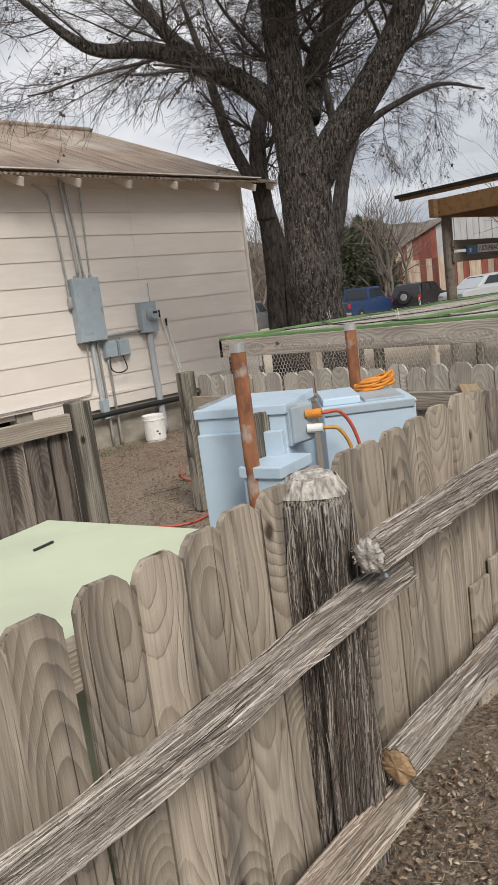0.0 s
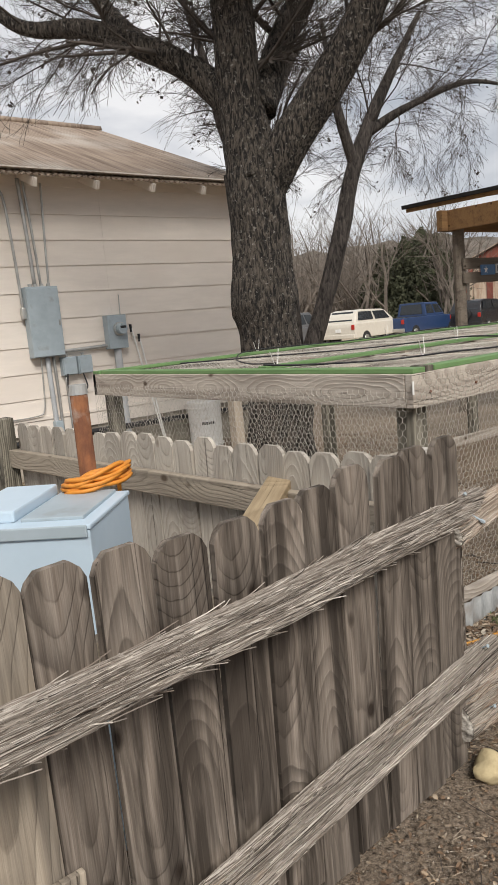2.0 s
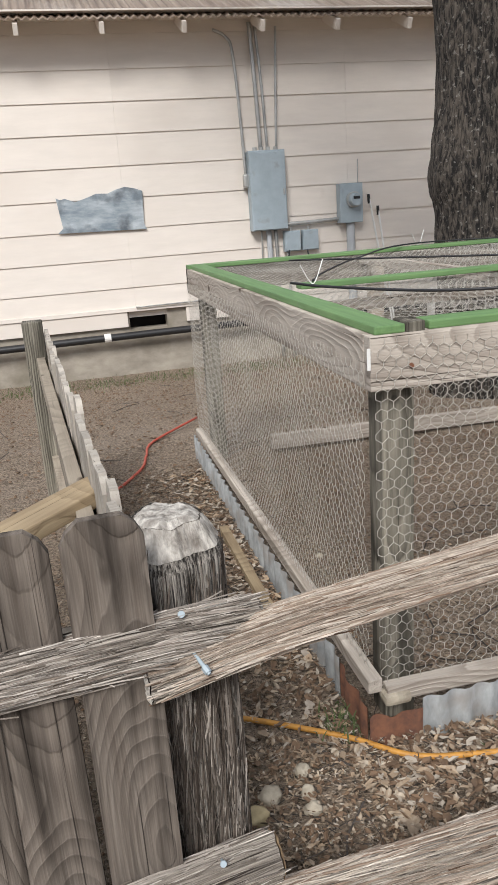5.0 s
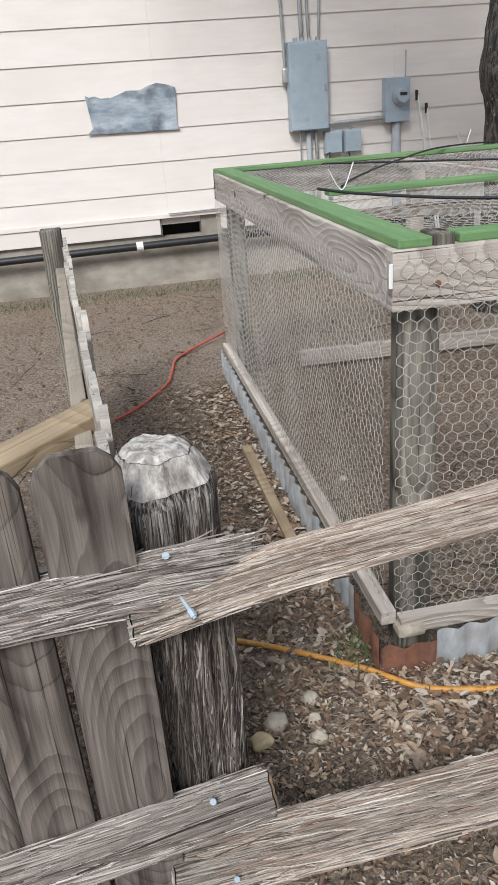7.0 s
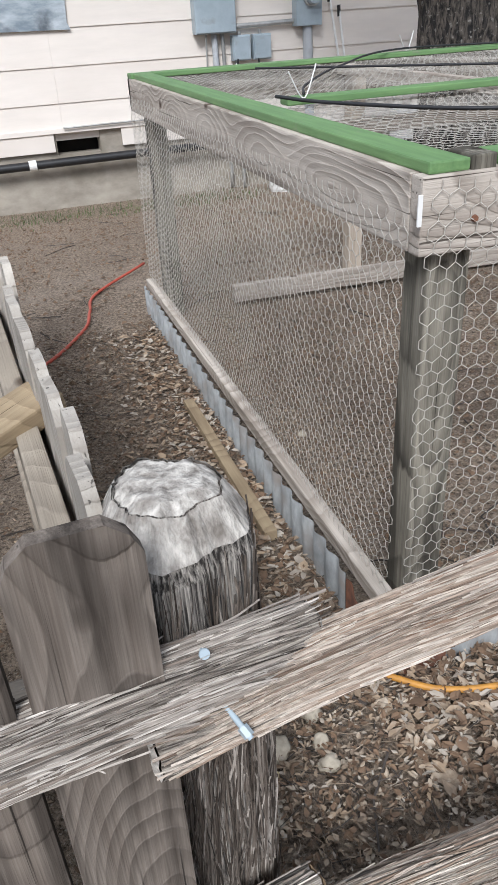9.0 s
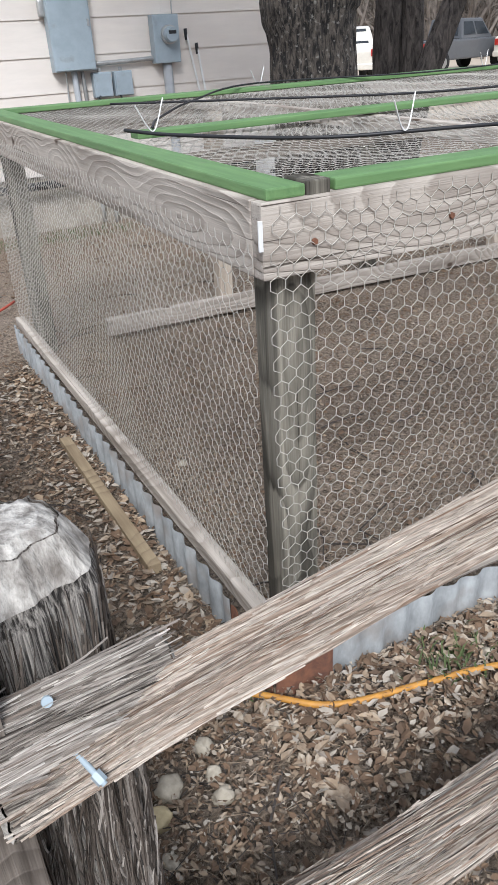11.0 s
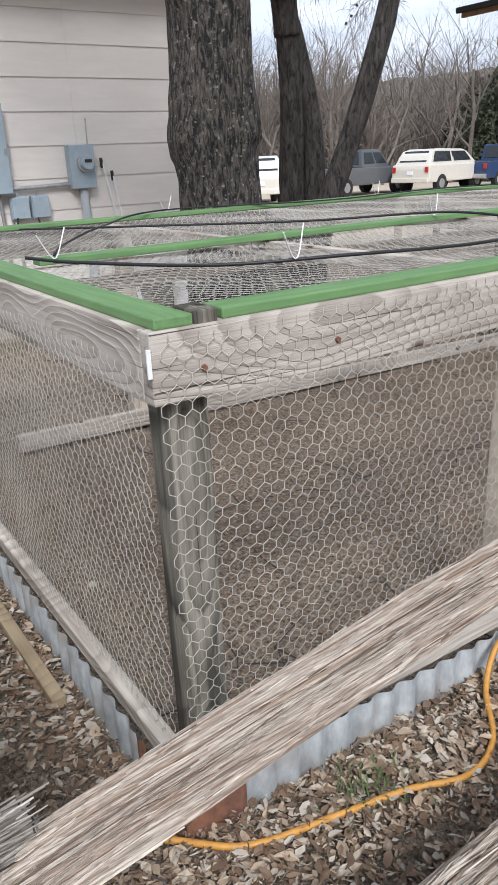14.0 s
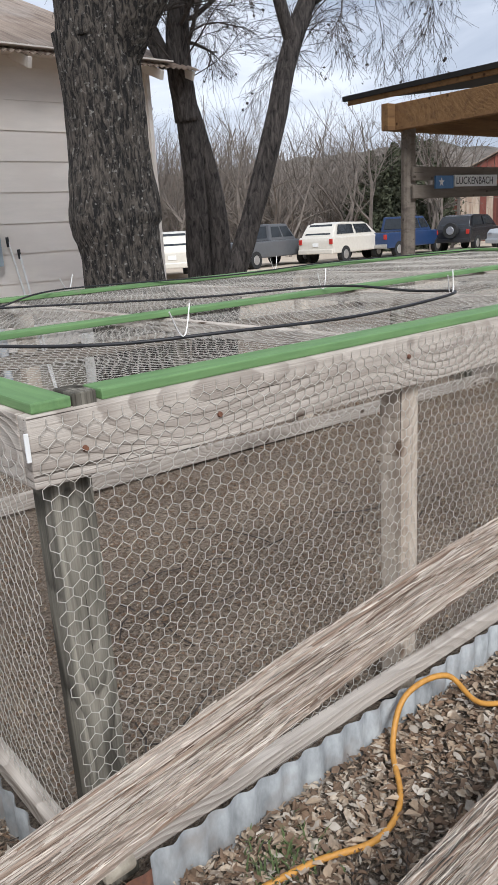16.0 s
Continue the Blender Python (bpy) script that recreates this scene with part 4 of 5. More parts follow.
for i, xj in enumerate((5.345, 6.27, 7.25, 8.23, 9.12)): coop_post(xj, CY0 + 0.065, 0.072, "palewood" if i % 2 == 0 else "post"); coop_post(xj, CY1 - 0.07, 0.075, "palewood" if i in (0, 2) else "post")
# green top frame
GZ = CZ + 0.010
def green(c, s, along="x"): hbox(c, s, "green", "top_board", along)
green(((CX0 + CX1) / 2 + 0.075, CY0 + 0.047, GZ), (CX1 - CX0 - 0.15, 0.072, 0.020)); green(((CX0 + CX1) / 2, CY1 - 0.045, GZ), (CX1 - CX0, 0.075, 0.020))
green((CX0 + 0.052, (CY0 + CY1) / 2 - 0.032, GZ), (0.075, CY1 - CY0 - 0.08, 0.020), "y"); green((CX1 - 0.045, (CY0 + CY1) / 2, GZ), (0.075, CY1 - CY0 - 0.17, 0.020), "y")
green(((CX0 + CX1) / 2 + 0.05, 3.02, GZ), (CX1 - CX0 - 0.24, 0.06, 0.020))
part("board_end", box((CX0 + 0.115, CY0 + 0.045, GZ), (0.046, 0.076, 0.026), 0.003), "post", coop)
# kick boards and tin skirt
hbox(((CX0 + CX1) / 2 + 0.02, CY0 - 0.012, 0.128), (CX1 - CX0, 0.036, 0.045), "header", "kick_board"); hbox((CX0 - 0.005, (CY0 + CY1) / 2, 0.148), (0.04, CY1 - CY0 + 0.02, 0.04), "header", "kick_board", "y")
hbox(((4.66 + CX1) / 2, CY1 - 0.17, 0.050), (CX1 - 4.70, 0.045, 0.082), "header", "kick_board").rotation_euler = (0, math.radians(0.4), math.radians(-1.6))
hbox((CX1, (CY0 + CY1) / 2, 0.1), (0.036, CY1 - CY0, 0.14), "header", "kick_board", "y")
def skirt(a, b, z1, n, name, mat="tin"):
    a, b = Vector(a), Vector(b); d = b - a; nrm = Vector((-d.y, d.x, 0)).normalized(); v, f = [], []; m = n * 8; rr = random.Random(5)
    for i in range(m + 1):
        u = i / m; p = a + d * u + nrm * (0.0065 * math.sin(2 * math.pi * u * n)); zt = z1 + 0.006 * math.sin(u * 9) + rr.uniform(-0.001, 0.001)
        q = nrm * 0.0016; v += [(p.x, p.y, -0.05), (p.x, p.y, zt), (p.x + q.x, p.y + q.y, zt), (p.x + q.x, p.y + q.y, -0.05)]
    for i in range(m):
        k = 4 * i; f += [(k, k + 4, k + 5, k + 1), (k + 1, k + 5, k + 6, k + 2), (k + 2, k + 6, k + 7, k + 3)]
    return mesh_object(name, v, f, mat, coop, "", True)
skirt((CX0 + 0.11, CY0 - 0.045, 0), (6.0, CY0 - 0.042, 0), 0.108, 22, "tin_skirt"); skirt((5.98, CY0 - 0.042, 0), (CX1, CY0 - 0.04, 0), 0.118, 42, "tin_skirt")
skirt((CX0 - 0.036, CY0 + 0.17, 0), (CX0 - 0.036, CY1 + 0.02, 0), 0.128, 30, "tin_skirt")
skirt((CX0 - 0.036, CY0 - 0.03, 0), (CX0 - 0.036, CY0 + 0.18, 0), 0.105, 2, "rusty_skirt", "rust_tin"); skirt((CX0 - 0.036, CY0 - 0.042, 0), (CX0 + 0.11, CY0 - 0.046, 0), 0.08, 2, "rusty_skirt", "rust_tin")
tagged(part("rock", add_box(bmesh.new(), (CX0 + 0.045, CY0 - 0.02, 0.118), (0.075, 0.05, 0.03), 0.012), "stone"), "flat white stone on the skirt corner", "rock")

def netting(name, org, ux, uy, w, h, cell=0.0305, r=0.00084, seed=0, sag=0.0):
    """Hexagonal wire netting as thin three-sided wires."""
    rr = np.random.RandomState(seed); org, ux, uy = (np.array(q, float) for q in (org, ux, uy)); nz_ = np.cross(ux, uy)
    row = cell * 0.80; ni, nj = int(w / cell), int(h / row); E_ = []
    def node(i, j, top): return (i * cell + (0.5 * cell if j % 2 else 0), j * row + (0.24 * cell if top else -0.24 * cell))
    for j in range(nj + 1):
        for i in range(ni):
            E_.append((node(i, j, False), node(i, j, True), 1.7))
            for di in ((0, -1) if j % 2 == 0 else (0, 1)):
                if 0 <= i + di < ni and j < nj: E_.append((node(i, j, True), node(i + di, j + 1, False), 1.0))
    A = np.array([e[0] for e in E_]); B = np.array([e[1] for e in E_]); K = np.array([e[2] for e in E_])
    def wob(P):
        q = P.copy(); q[:, 0] += 0.004 * np.sin(P[:, 1] * 21 + 1.3 * seed) + 0.003 * np.sin(P[:, 0] * 13 + P[:, 1] * 9); q[:, 1] += 0.005 * np.sin(P[:, 0] * 17 + seed) + 0.0015 * np.sin(P[:, 0] * 151 + P[:, 1] * 97)
        q[:, 0] = np.clip(q[:, 0], 0, w); q[:, 1] = np.clip(q[:, 1], 0, h)
        z = 0.004 * np.sin(P[:, 0] * 11 + seed) * np.sin(P[:, 1] * 8) - sag * np.sin(np.pi * np.clip(P[:, 1] / h, 0, 1)) * (0.75 + 0.25 * np.sin(P[:, 0] * 3.1))
        return org + q[:, :1] * ux + q[:, 1:] * uy + z[:, None] * nz_
    PA, PB = wob(A), wob(B); D = PB - PA; L = np.linalg.norm(D, axis=1); ok = L > 1e-5; PA, PB, D, K = PA[ok], PB[ok], D[ok] / L[ok][:, None], K[ok]
    S = np.cross(D, nz_); S /= np.linalg.norm(S, axis=1)[:, None]; T = np.cross(D, S); n = len(PA); V = np.zeros((n, 6, 3)); rk = (r * np.sqrt(K))[:, None]
    for k in range(3):
        a = 2 * math.pi * k / 3; off = (S * math.cos(a) + T * math.sin(a)) * rk; V[:, k] = PA + off; V[:, 3 + k] = PB + off
    base = (np.arange(n) * 6)[:, None]; F = np.concatenate([base + np.array([k, (k + 1) % 3, 3 + (k + 1) % 3, 3 + k]) for k in range(3)])
    me = bpy.data.meshes.new(name); me.vertices.add(n * 6); me.vertices.foreach_set("co", V.reshape(-1)); me.loops.add(len(F) * 4); me.loops.foreach_set("vertex_index", F.reshape(-1).astype(np.int32))
    me.polygons.add(len(F)); me.polygons.foreach_set("loop_start", np.arange(0, len(F) * 4, 4, dtype=np.int32)); me.update(calc_edges=True); me.validate(); me.materials.append(M["wire"])
    ob = new(name, me); ob.parent = coop; tagged(ob, "galvanised hexagonal wire netting", kind="stuff"); return ob
netting("wire_netting", (CX0 + 0.01, CY0 - 0.004, 0.13), (1, 0, 0), (0, 0, 1), CX1 - CX0 - 0.02, CZ - 0.135, seed=1)
netting("wire_netting", (CX0 - 0.004, CY1, 0.15), (0, -1, 0), (0, 0, 1), CY1 - CY0, CZ - 0.20, seed=2)
netting("wire_netting", (CX1, CY1 + 0.004, 0.05), (-1, 0, 0), (0, 0, 1), CX1 - CX0, CZ - 0.1, 0.04, seed=3)
netting("wire_netting", (CX0 + 0.02, CY0 + 0.02, CZ - 0.002), (1, 0, 0), (0, 1, 0), CX1 - CX0 - 0.04, CY1 - CY0 - 0.04, 0.030, 0.0006, seed=4, sag=0.012)
# drip line and ties on top
tagged(cord("drip_line", [(4.42, 2.95, CZ + 0.032), (4.52, 2.82, CZ + 0.02), (4.75, 2.52, CZ + 0.014), (5.05, 2.36, CZ + 0.02), (5.5, 2.30, CZ + 0.014), (6.0, 2.33, CZ + 0.03), (6.1, 2.6, CZ + 0.02), (6.05, 2.95, CZ + 0.035), (5.7, 3.35, CZ + 0.014), (5.2, 3.8, CZ + 0.014), (4.8, 4.2, CZ + 0.014)], 0.0048, "black"), "black irrigation tube laid over the wire top", "tube")
tagged(cord("drip_line", [(4.5, 2.95, CZ + 0.032), (4.7, 3.4, CZ + 0.014), (5.1, 4.0, CZ + 0.014), (5.6, 4.38, CZ + 0.034), (6.6, 4.30, CZ + 0.02), (7.6, 4.35, CZ + 0.03), (9.0, 4.2, CZ + 0.016)], 0.0042, "black"), "black irrigation tube laid over the wire top", "tube")
for (x, y) in ((4.50, 2.95), (4.92, 2.40), (6.02, 2.36), (5.62, 4.40), (6.05, 3.0), (7.0, 4.34)):
    t = thing("wire_tie", "white plastic tie holding the tube", "tie", None, "ties on the coop top")
    v, f = [], []; tube_data(spline([(x - 0.05, y - 0.02, CZ + 0.09), (x - 0.01, y, CZ + 0.03), (x + 0.01, y, CZ + 0.03), (x + 0.05, y + 0.03, CZ + 0.10)], 4), [0.002] * 13, 4, v, f); mesh_object("strand", v, f, "white", t)
tagged(part("torn_tag", box((CX0 - 0.006, CY0 - 0.006, CZ - 0.05), (0.008, 0.004, 0.05), 0.001, Matrix.Rotation(0.0, 4, "X")), "white"), "torn white paper tag on the header corner", "tag")
for x, z in ((4.40, CZ - 0.075), (4.70, CZ - 0.075), (5.30, CZ - 0.05)):
    tagged(part("screw_head", add_cyl(bmesh.new(), (x, CY0 - 0.001, z), (x, CY0 - 0.006, z), 0.006, 0.005, 10), "rust_tin"), "rusty screw head in the header board", "screw", "screws")
tagged(laid("loose_plank", (0.88, 0.038, 0.036), "yellow_wood", pose(4.192, 2.925, 0.018, 0, 0, 90.4)), "yellowish wooden stick lying on the dirt", "board")

# ---- trees ----
LOWEST = [3.05]
def grow(verts, faces, tips, p, d, r, length, level, rnd, maxlevel, droop, bark_seg=6, spread=0.7):
    n = 6 if level < 2 else 4; pts, rad = [p.copy()], [r]; cur, dd = p.copy(), d.normalized()
    for i in range(n):
        dd = (dd + Vector((rnd.gauss(0, 0.16), rnd.gauss(0, 0.16), rnd.gauss(0, 0.10) + (0.05 if level < 2 else -droop)))).normalized(); cur = cur + dd * (length / n); pts.append(cur.copy()); rad.append(max(r * (1 - 0.62 * (i + 1) / n), 0.0017))
    if level >= 1 and min(q.z for q in pts) < LOWEST[0]: return
    tube_data(pts, rad, bark_seg if r > 0.03 else (4 if r > 0.01 else 3), verts, faces, 0.06 if r > 0.03 else 0, rnd, False)
    if level >= maxlevel: tips.append(cur); return
    kids = (5, 5, 6, 5, 3)[min(level, 4)]
    for k in range(kids):
        t = rnd.uniform(0.25, 1.0); i = min(int(t * n), n); base = pts[i]; side = Vector((rnd.gauss(0, 1), rnd.gauss(0, 1), rnd.gauss(0.1, 0.7))); nd = ((pts[min(i + 1, n)] - pts[max(i - 1, 0)]).normalized() + side.normalized() * spread).normalized()
        grow(verts, faces, tips, base, nd, max(rad[i] * rnd.uniform(0.4, 0.62), 0.0017), length * rnd.uniform(0.42, 0.7), level + 1, rnd, maxlevel, droop, bark_seg, spread)
def trunk_mesh(path, radii, seg=36, rough=0.07, seed=0):
    v, f = [], []; pts = spline(path, 14); n = len(pts); rs = np.interp(np.linspace(0, len(radii) - 1, n), range(len(radii)), radii)
    tube_data(pts, list(rs), seg, v, f); out = []
    for i, q in enumerate(v):
        c = pts[min(i // seg, n - 1)]; d = q - c; a = math.atan2(d.y, d.x); h = rough * (noise.noise(Vector((math.cos(a) * 2 + seed, math.sin(a) * 2, q.z * 1.6))) + 0.7 * noise.noise(Vector((math.cos(a) * 7, math.sin(a) * 7 + seed, q.z * 2.4))) + 0.5 * noise.noise(Vector((math.cos(a) * 16, math.sin(a) * 16, q.z * 5 + seed))))
        out.append(c + d * (1 + h * 1.6))
    return out, f
def tree(label, path, radii, limbs, seed, mat="bark", maxlevel=4, droop=0.05):
    t = thing("tree", label, "tree", pose(*path[0])); inv = Matrix.Translation(-Vector(path[0])); rnd = random.Random(seed); tips = []
    v, f = trunk_mesh(path, radii, 40 if mat == "bark" else 20, 0.07, seed); mesh_object("trunk", [inv @ q for q in v], f, mat, t, "", True)
    bv, bf = [], []
    for lp, lr in limbs:
        v, f = trunk_mesh(lp, lr, 18, 0.05, seed + 3); mesh_object("limb", [inv @ q for q in v], f, mat, t, "", True)
        pts = spline(lp, 8); n = len(pts); L = sum((pts[i + 1] - pts[i]).length for i in range(n - 1))
        for k in range(int(4 + 4.6 * L)):
            u = rnd.uniform(0.22, 1.0); i = min(int(u * (n - 1)), n - 2); r = float(np.interp(u * (len(lr) - 1), range(len(lr)), lr)); side = Vector((rnd.gauss(0, 1), rnd.gauss(0, 1), rnd.gauss(0.25, 0.8))).normalized()
            if pts[i].z < 2.7: continue
            grow(bv, bf, tips, pts[i], ((pts[i + 1] - pts[i]).normalized() * 0.6 + side).normalized(), r * rnd.uniform(0.10, 0.26), rnd.uniform(0.7, 1.7), 1, rnd, maxlevel, droop)
    cr = mesh_object("twig_crown", [inv @ q for q in bv], bf, "twig", t, "bare drooping winter twigs", True)
    lv, lf = [], []
    for q in tips:
        if rnd.random() < 0.02:
            for _ in range(rnd.randint(2, 5)):
                c = q + Vector((rnd.gauss(0, 0.05), rnd.gauss(0, 0.05), rnd.gauss(0, 0.05))); a, b = (Vector((rnd.gauss(0, 1), rnd.gauss(0, 1), rnd.gauss(0, 1))).normalized() * 0.022 for _ in (0, 1)); k = len(lv); lv += [c - a, c + b, c + a, c - b]; lf.append((k, k + 1, k + 2, k + 3))
    if lv: tagged(mesh_object("dead_leaves", [inv @ q for q in lv], lf, "twig", t), "few dead leaf clusters", kind="stuff")
    return t
R = Vector((0.72, -0.695, 0)); F_ = Vector((0.695, 0.72, 0)); T0 = Vector((6.42, 5.12, 0))
def at(right, up, depth=0.0): return T0 + R * right + F_ * depth + Vector((0, 0, up))
tree("large bare gnarled oak with rough grey bark forking low", [at(0.0, -0.1), at(0.0, 0.5), at(-0.03, 1.2), at(-0.05, 1.45), at(-0.04, 1.9), at(-0.05, 2.5)], [0.33, 0.27, 0.25, 0.285, 0.24, 0.25], [
    ([at(-0.05, 2.45), at(-0.10, 3.0), at(-0.12, 3.7), at(-0.10, 4.6), at(0.05, 6.0, 0.3), at(0.0, 7.6, 0.5)], [0.24, 0.19, 0.175, 0.15, 0.11, 0.05]),
    ([at(0.0, 2.35), at(0.30, 2.75, -0.1), at(0.75, 3.3, -0.2), at(1.15, 4.0, -0.3), at(1.7, 5.2, -0.5), at(2.3, 6.6, -0.5)], [0.19, 0.165, 0.15, 0.13, 0.10, 0.04]),
    ([at(-0.05, 2.9), at(-0.45, 3.35, 0.1), at(-0.9, 3.62, 0.1), at(-1.4, 3.85, 0.2), at(-2.0, 3.98, 0.3), at(-2.6, 4.5, 0.3)], [0.14, 0.115, 0.10, 0.08, 0.06, 0.025]),
    ([at(-0.85, 3.58, 0.1), at(-1.2, 4.0, 0.3), at(-1.55, 4.6, 0.5), at(-1.9, 5.4, 0.8)], [0.085, 0.07, 0.06, 0.02]),
    ([at(0.05, 3.0), at(0.25, 3.6, 0.3), at(0.55, 4.2, 0.5), at(0.75, 5.2, 0.8), at(0.8, 6.4, 1.0)], [0.13, 0.12, 0.10, 0.08, 0.03]),
    ([at(-0.1, 3.9), at(0.15, 4.5, -0.5), at(0.4, 5.3, -1.3), at(0.7, 6.0, -2.2)], [0.09, 0.07, 0.05, 0.02])], 11)
LOWEST[0] = 3.0
tree("dark twin-stemmed bare tree behind the house corner", [(9.72, 8.78, -0.3), (9.70, 8.78, 0.6), (9.66, 8.68, 1.8), (9.57, 8.62, 2.7), (9.49, 8.6, 3.3), (9.6, 8.6, 4.0), (10.0, 8.6, 4.6)], [0.19, 0.16, 0.145, 0.135, 0.13, 0.11, 0.09], [
    ([(9.57, 8.62, 2.6), (9.49, 8.6, 3.3), (9.6, 8.6, 4.0), (10.0, 8.6, 4.6), (10.6, 8.6, 5.4)], [0.15, 0.14, 0.12, 0.09, 0.03]), ([(9.4, 8.7, 3.2), (9.1, 8.8, 3.9), (8.9, 8.9, 4.9), (8.6, 9.0, 6.0)], [0.10, 0.09, 0.06, 0.02]),
    ([(9.93, 8.6, -0.3), (9.93, 8.6, 0.9), (9.86, 8.56, 1.7), (9.70, 8.6, 2.5), (9.52, 8.6, 3.1)], [0.15, 0.14, 0.12, 0.10, 0.06])], 21, "bark_far", 4, 0.11)
LOWEST[0] = 2.1
tree("slender leaning bare tree beyond the coop", [(9.28, 7.90, -0.3), (9.42, 7.8, 0.6), (9.70, 7.65, 1.5), (9.98, 7.5, 2.5), (10.2, 7.4, 3.3), (10.6, 7.2, 4.2), (11.1, 6.9, 5.2)], [0.16, 0.13, 0.12, 0.115, 0.105, 0.08, 0.03], [
    ([(9.98, 7.5, 2.5), (10.2, 7.4, 3.3), (10.6, 7.2, 4.2), (11.1, 6.9, 5.2)], [0.09, 0.08, 0.06, 0.02]), ([(10.2, 7.4, 3.2), (9.9, 7.4, 4.0), (9.6, 7.3, 5.0)], [0.08, 0.06, 0.02]), ([(10.4, 7.3, 3.7), (10.9, 7.0, 4.0), (11.7, 6.6, 4.3), (12.4, 6.2, 4.2)], [0.07, 0.05, 0.035, 0.012])], 31, "bark_far", 4, 0.13)

LOWEST[0] = -9.0
# ---- open shed with sign ----
shed = thing("open_shed", "open timber shed with shade-blackened tin roof and brown fascia beams", "shed")
SX, SY = 10.12, 5.75
def sbox(name, c, s, mat, rz=0.0, rx=0.0, label=""):
    return part(name, box((0, 0, 0), s, 0.006, Matrix.Translation(c) @ Matrix.Rotation(math.radians(rz), 4, "Z") @ Matrix.Rotation(math.radians(rx), 4, "Y")), mat, shed, label)
for x, y in ((SX, SY), (SX + 1.5, SY - 1.2), (SX + 3.2, SY), (SX + 0.2, 2.5), (SX + 3.2, 2.5)):
    part("post", add_cyl(bmesh.new(), (x, y, -0.1), (x, y, 2.2), 0.075, 0.07, 12), "old_wood", shed)
sbox("beam", (SX + 1.8, SY + 0.05, 2.27), (4.2, 0.08, 0.24), "brown_wood"); sbox("beam", (SX - 0.15, 4.1, 2.27), (0.08, 3.4, 0.24), "brown_wood")
# roof slab is coloured near-black for the shade beneath it
sbox("roof", (SX + 2.5, 4.1, 2.86), (5.4, 4.7, 0.05), "dark", 0, -7, "tin shed roof with underside shade painted near-black"); sbox("fascia", (SX - 0.14, 4.1, 2.50), (0.03, 4.6, 0.07), "brown_wood")
for z in (1.58, 1.75): sbox("cross_board", (SX + 0.9, SY - 0.09, z), (1.9, 0.03, 0.13), "old_wood")
sign = thing("sign", "blue sign with white star beside white lettered board", "sign", look((0, 0, 0), (0, 1, 0)))
sign.matrix_world = Matrix.Translation((SX + 0.42, SY - 0.125, 1.665)) @ Matrix.Rotation(math.radians(0), 4, "Z")
part("star_panel", box((0, 0, 0), (0.30, 0.02, 0.125), 0.003), "sign_blue", sign)
def star():
    bm = bmesh.new(); vs = [bm.verts.new(((0.05 if i % 2 == 0 else 0.02) * math.sin(math.pi * i / 5) - 0.06, -0.013, (0.05 if i % 2 == 0 else 0.02) * math.cos(math.pi * i / 5))) for i in range(10)]; bm.faces.new(vs); return bm
part("star", star(), "star_white", sign)
part("letter_panel", box((0.56, 0, 0.012), (0.78, 0.02, 0.115), 0.003), "star_white", sign)
fc = bpy.data.curves.new("lettering", "FONT"); fc.body = "LUCKENBACH"; fc.size = 0.105; fc.extrude = 0.001; fc.materials.append(M["black"])
fo = new("lettering", fc); fo.parent = sign; fo.matrix_local = Matrix.Translation((0.19, -0.012, -0.022)) @ Matrix.Rotation(math.pi / 2, 4, "X")

# ---- parked vehicles ----
M["paint_grey"] = material("grey_paint", (0.10, 0.105, 0.11), (0.09, 0.092, 0.098), rough=0.3, bump=0); M["paint_white"] = material("white_paint", (0.62, 0.585, 0.51), (0.57, 0.53, 0.46), rough=0.3, bump=0)
M["paint_blue"] = material("blue_paint", (0.02, 0.045, 0.12), (0.016, 0.038, 0.10), rough=0.3, bump=0); M["paint_black"] = material("black_paint", (0.025, 0.025, 0.03), (0.02, 0.02, 0.020), rough=0.25, bump=0); M["paint_silver"] = material("silver_paint", (0.50, 0.52, 0.53), (0.45, 0.47, 0.48), rough=0.3, metal=0.3, bump=0)
def extrude_profile(prof, w, bevel=0.05, taper=1.0):
    bm = bmesh.new(); a = [bm.verts.new((x, -w / 2 * (taper if z > 1.1 else 1), z)) for x, z in prof]; b = [bm.verts.new((x, w / 2 * (taper if z > 1.1 else 1), z)) for x, z in prof]; n = len(prof)
    bm.faces.new(a); bm.faces.new(list(reversed(b)))
    for i in range(n): bm.faces.new((a[i], b[i], b[(i + 1) % n], a[(i + 1) % n]))
    bmesh.ops.recalc_face_normals(bm, faces=bm.faces); bmesh.ops.bevel(bm, geom=bm.edges[:], offset=bevel, segments=2, affect="EDGES", profile=0.6); return bm
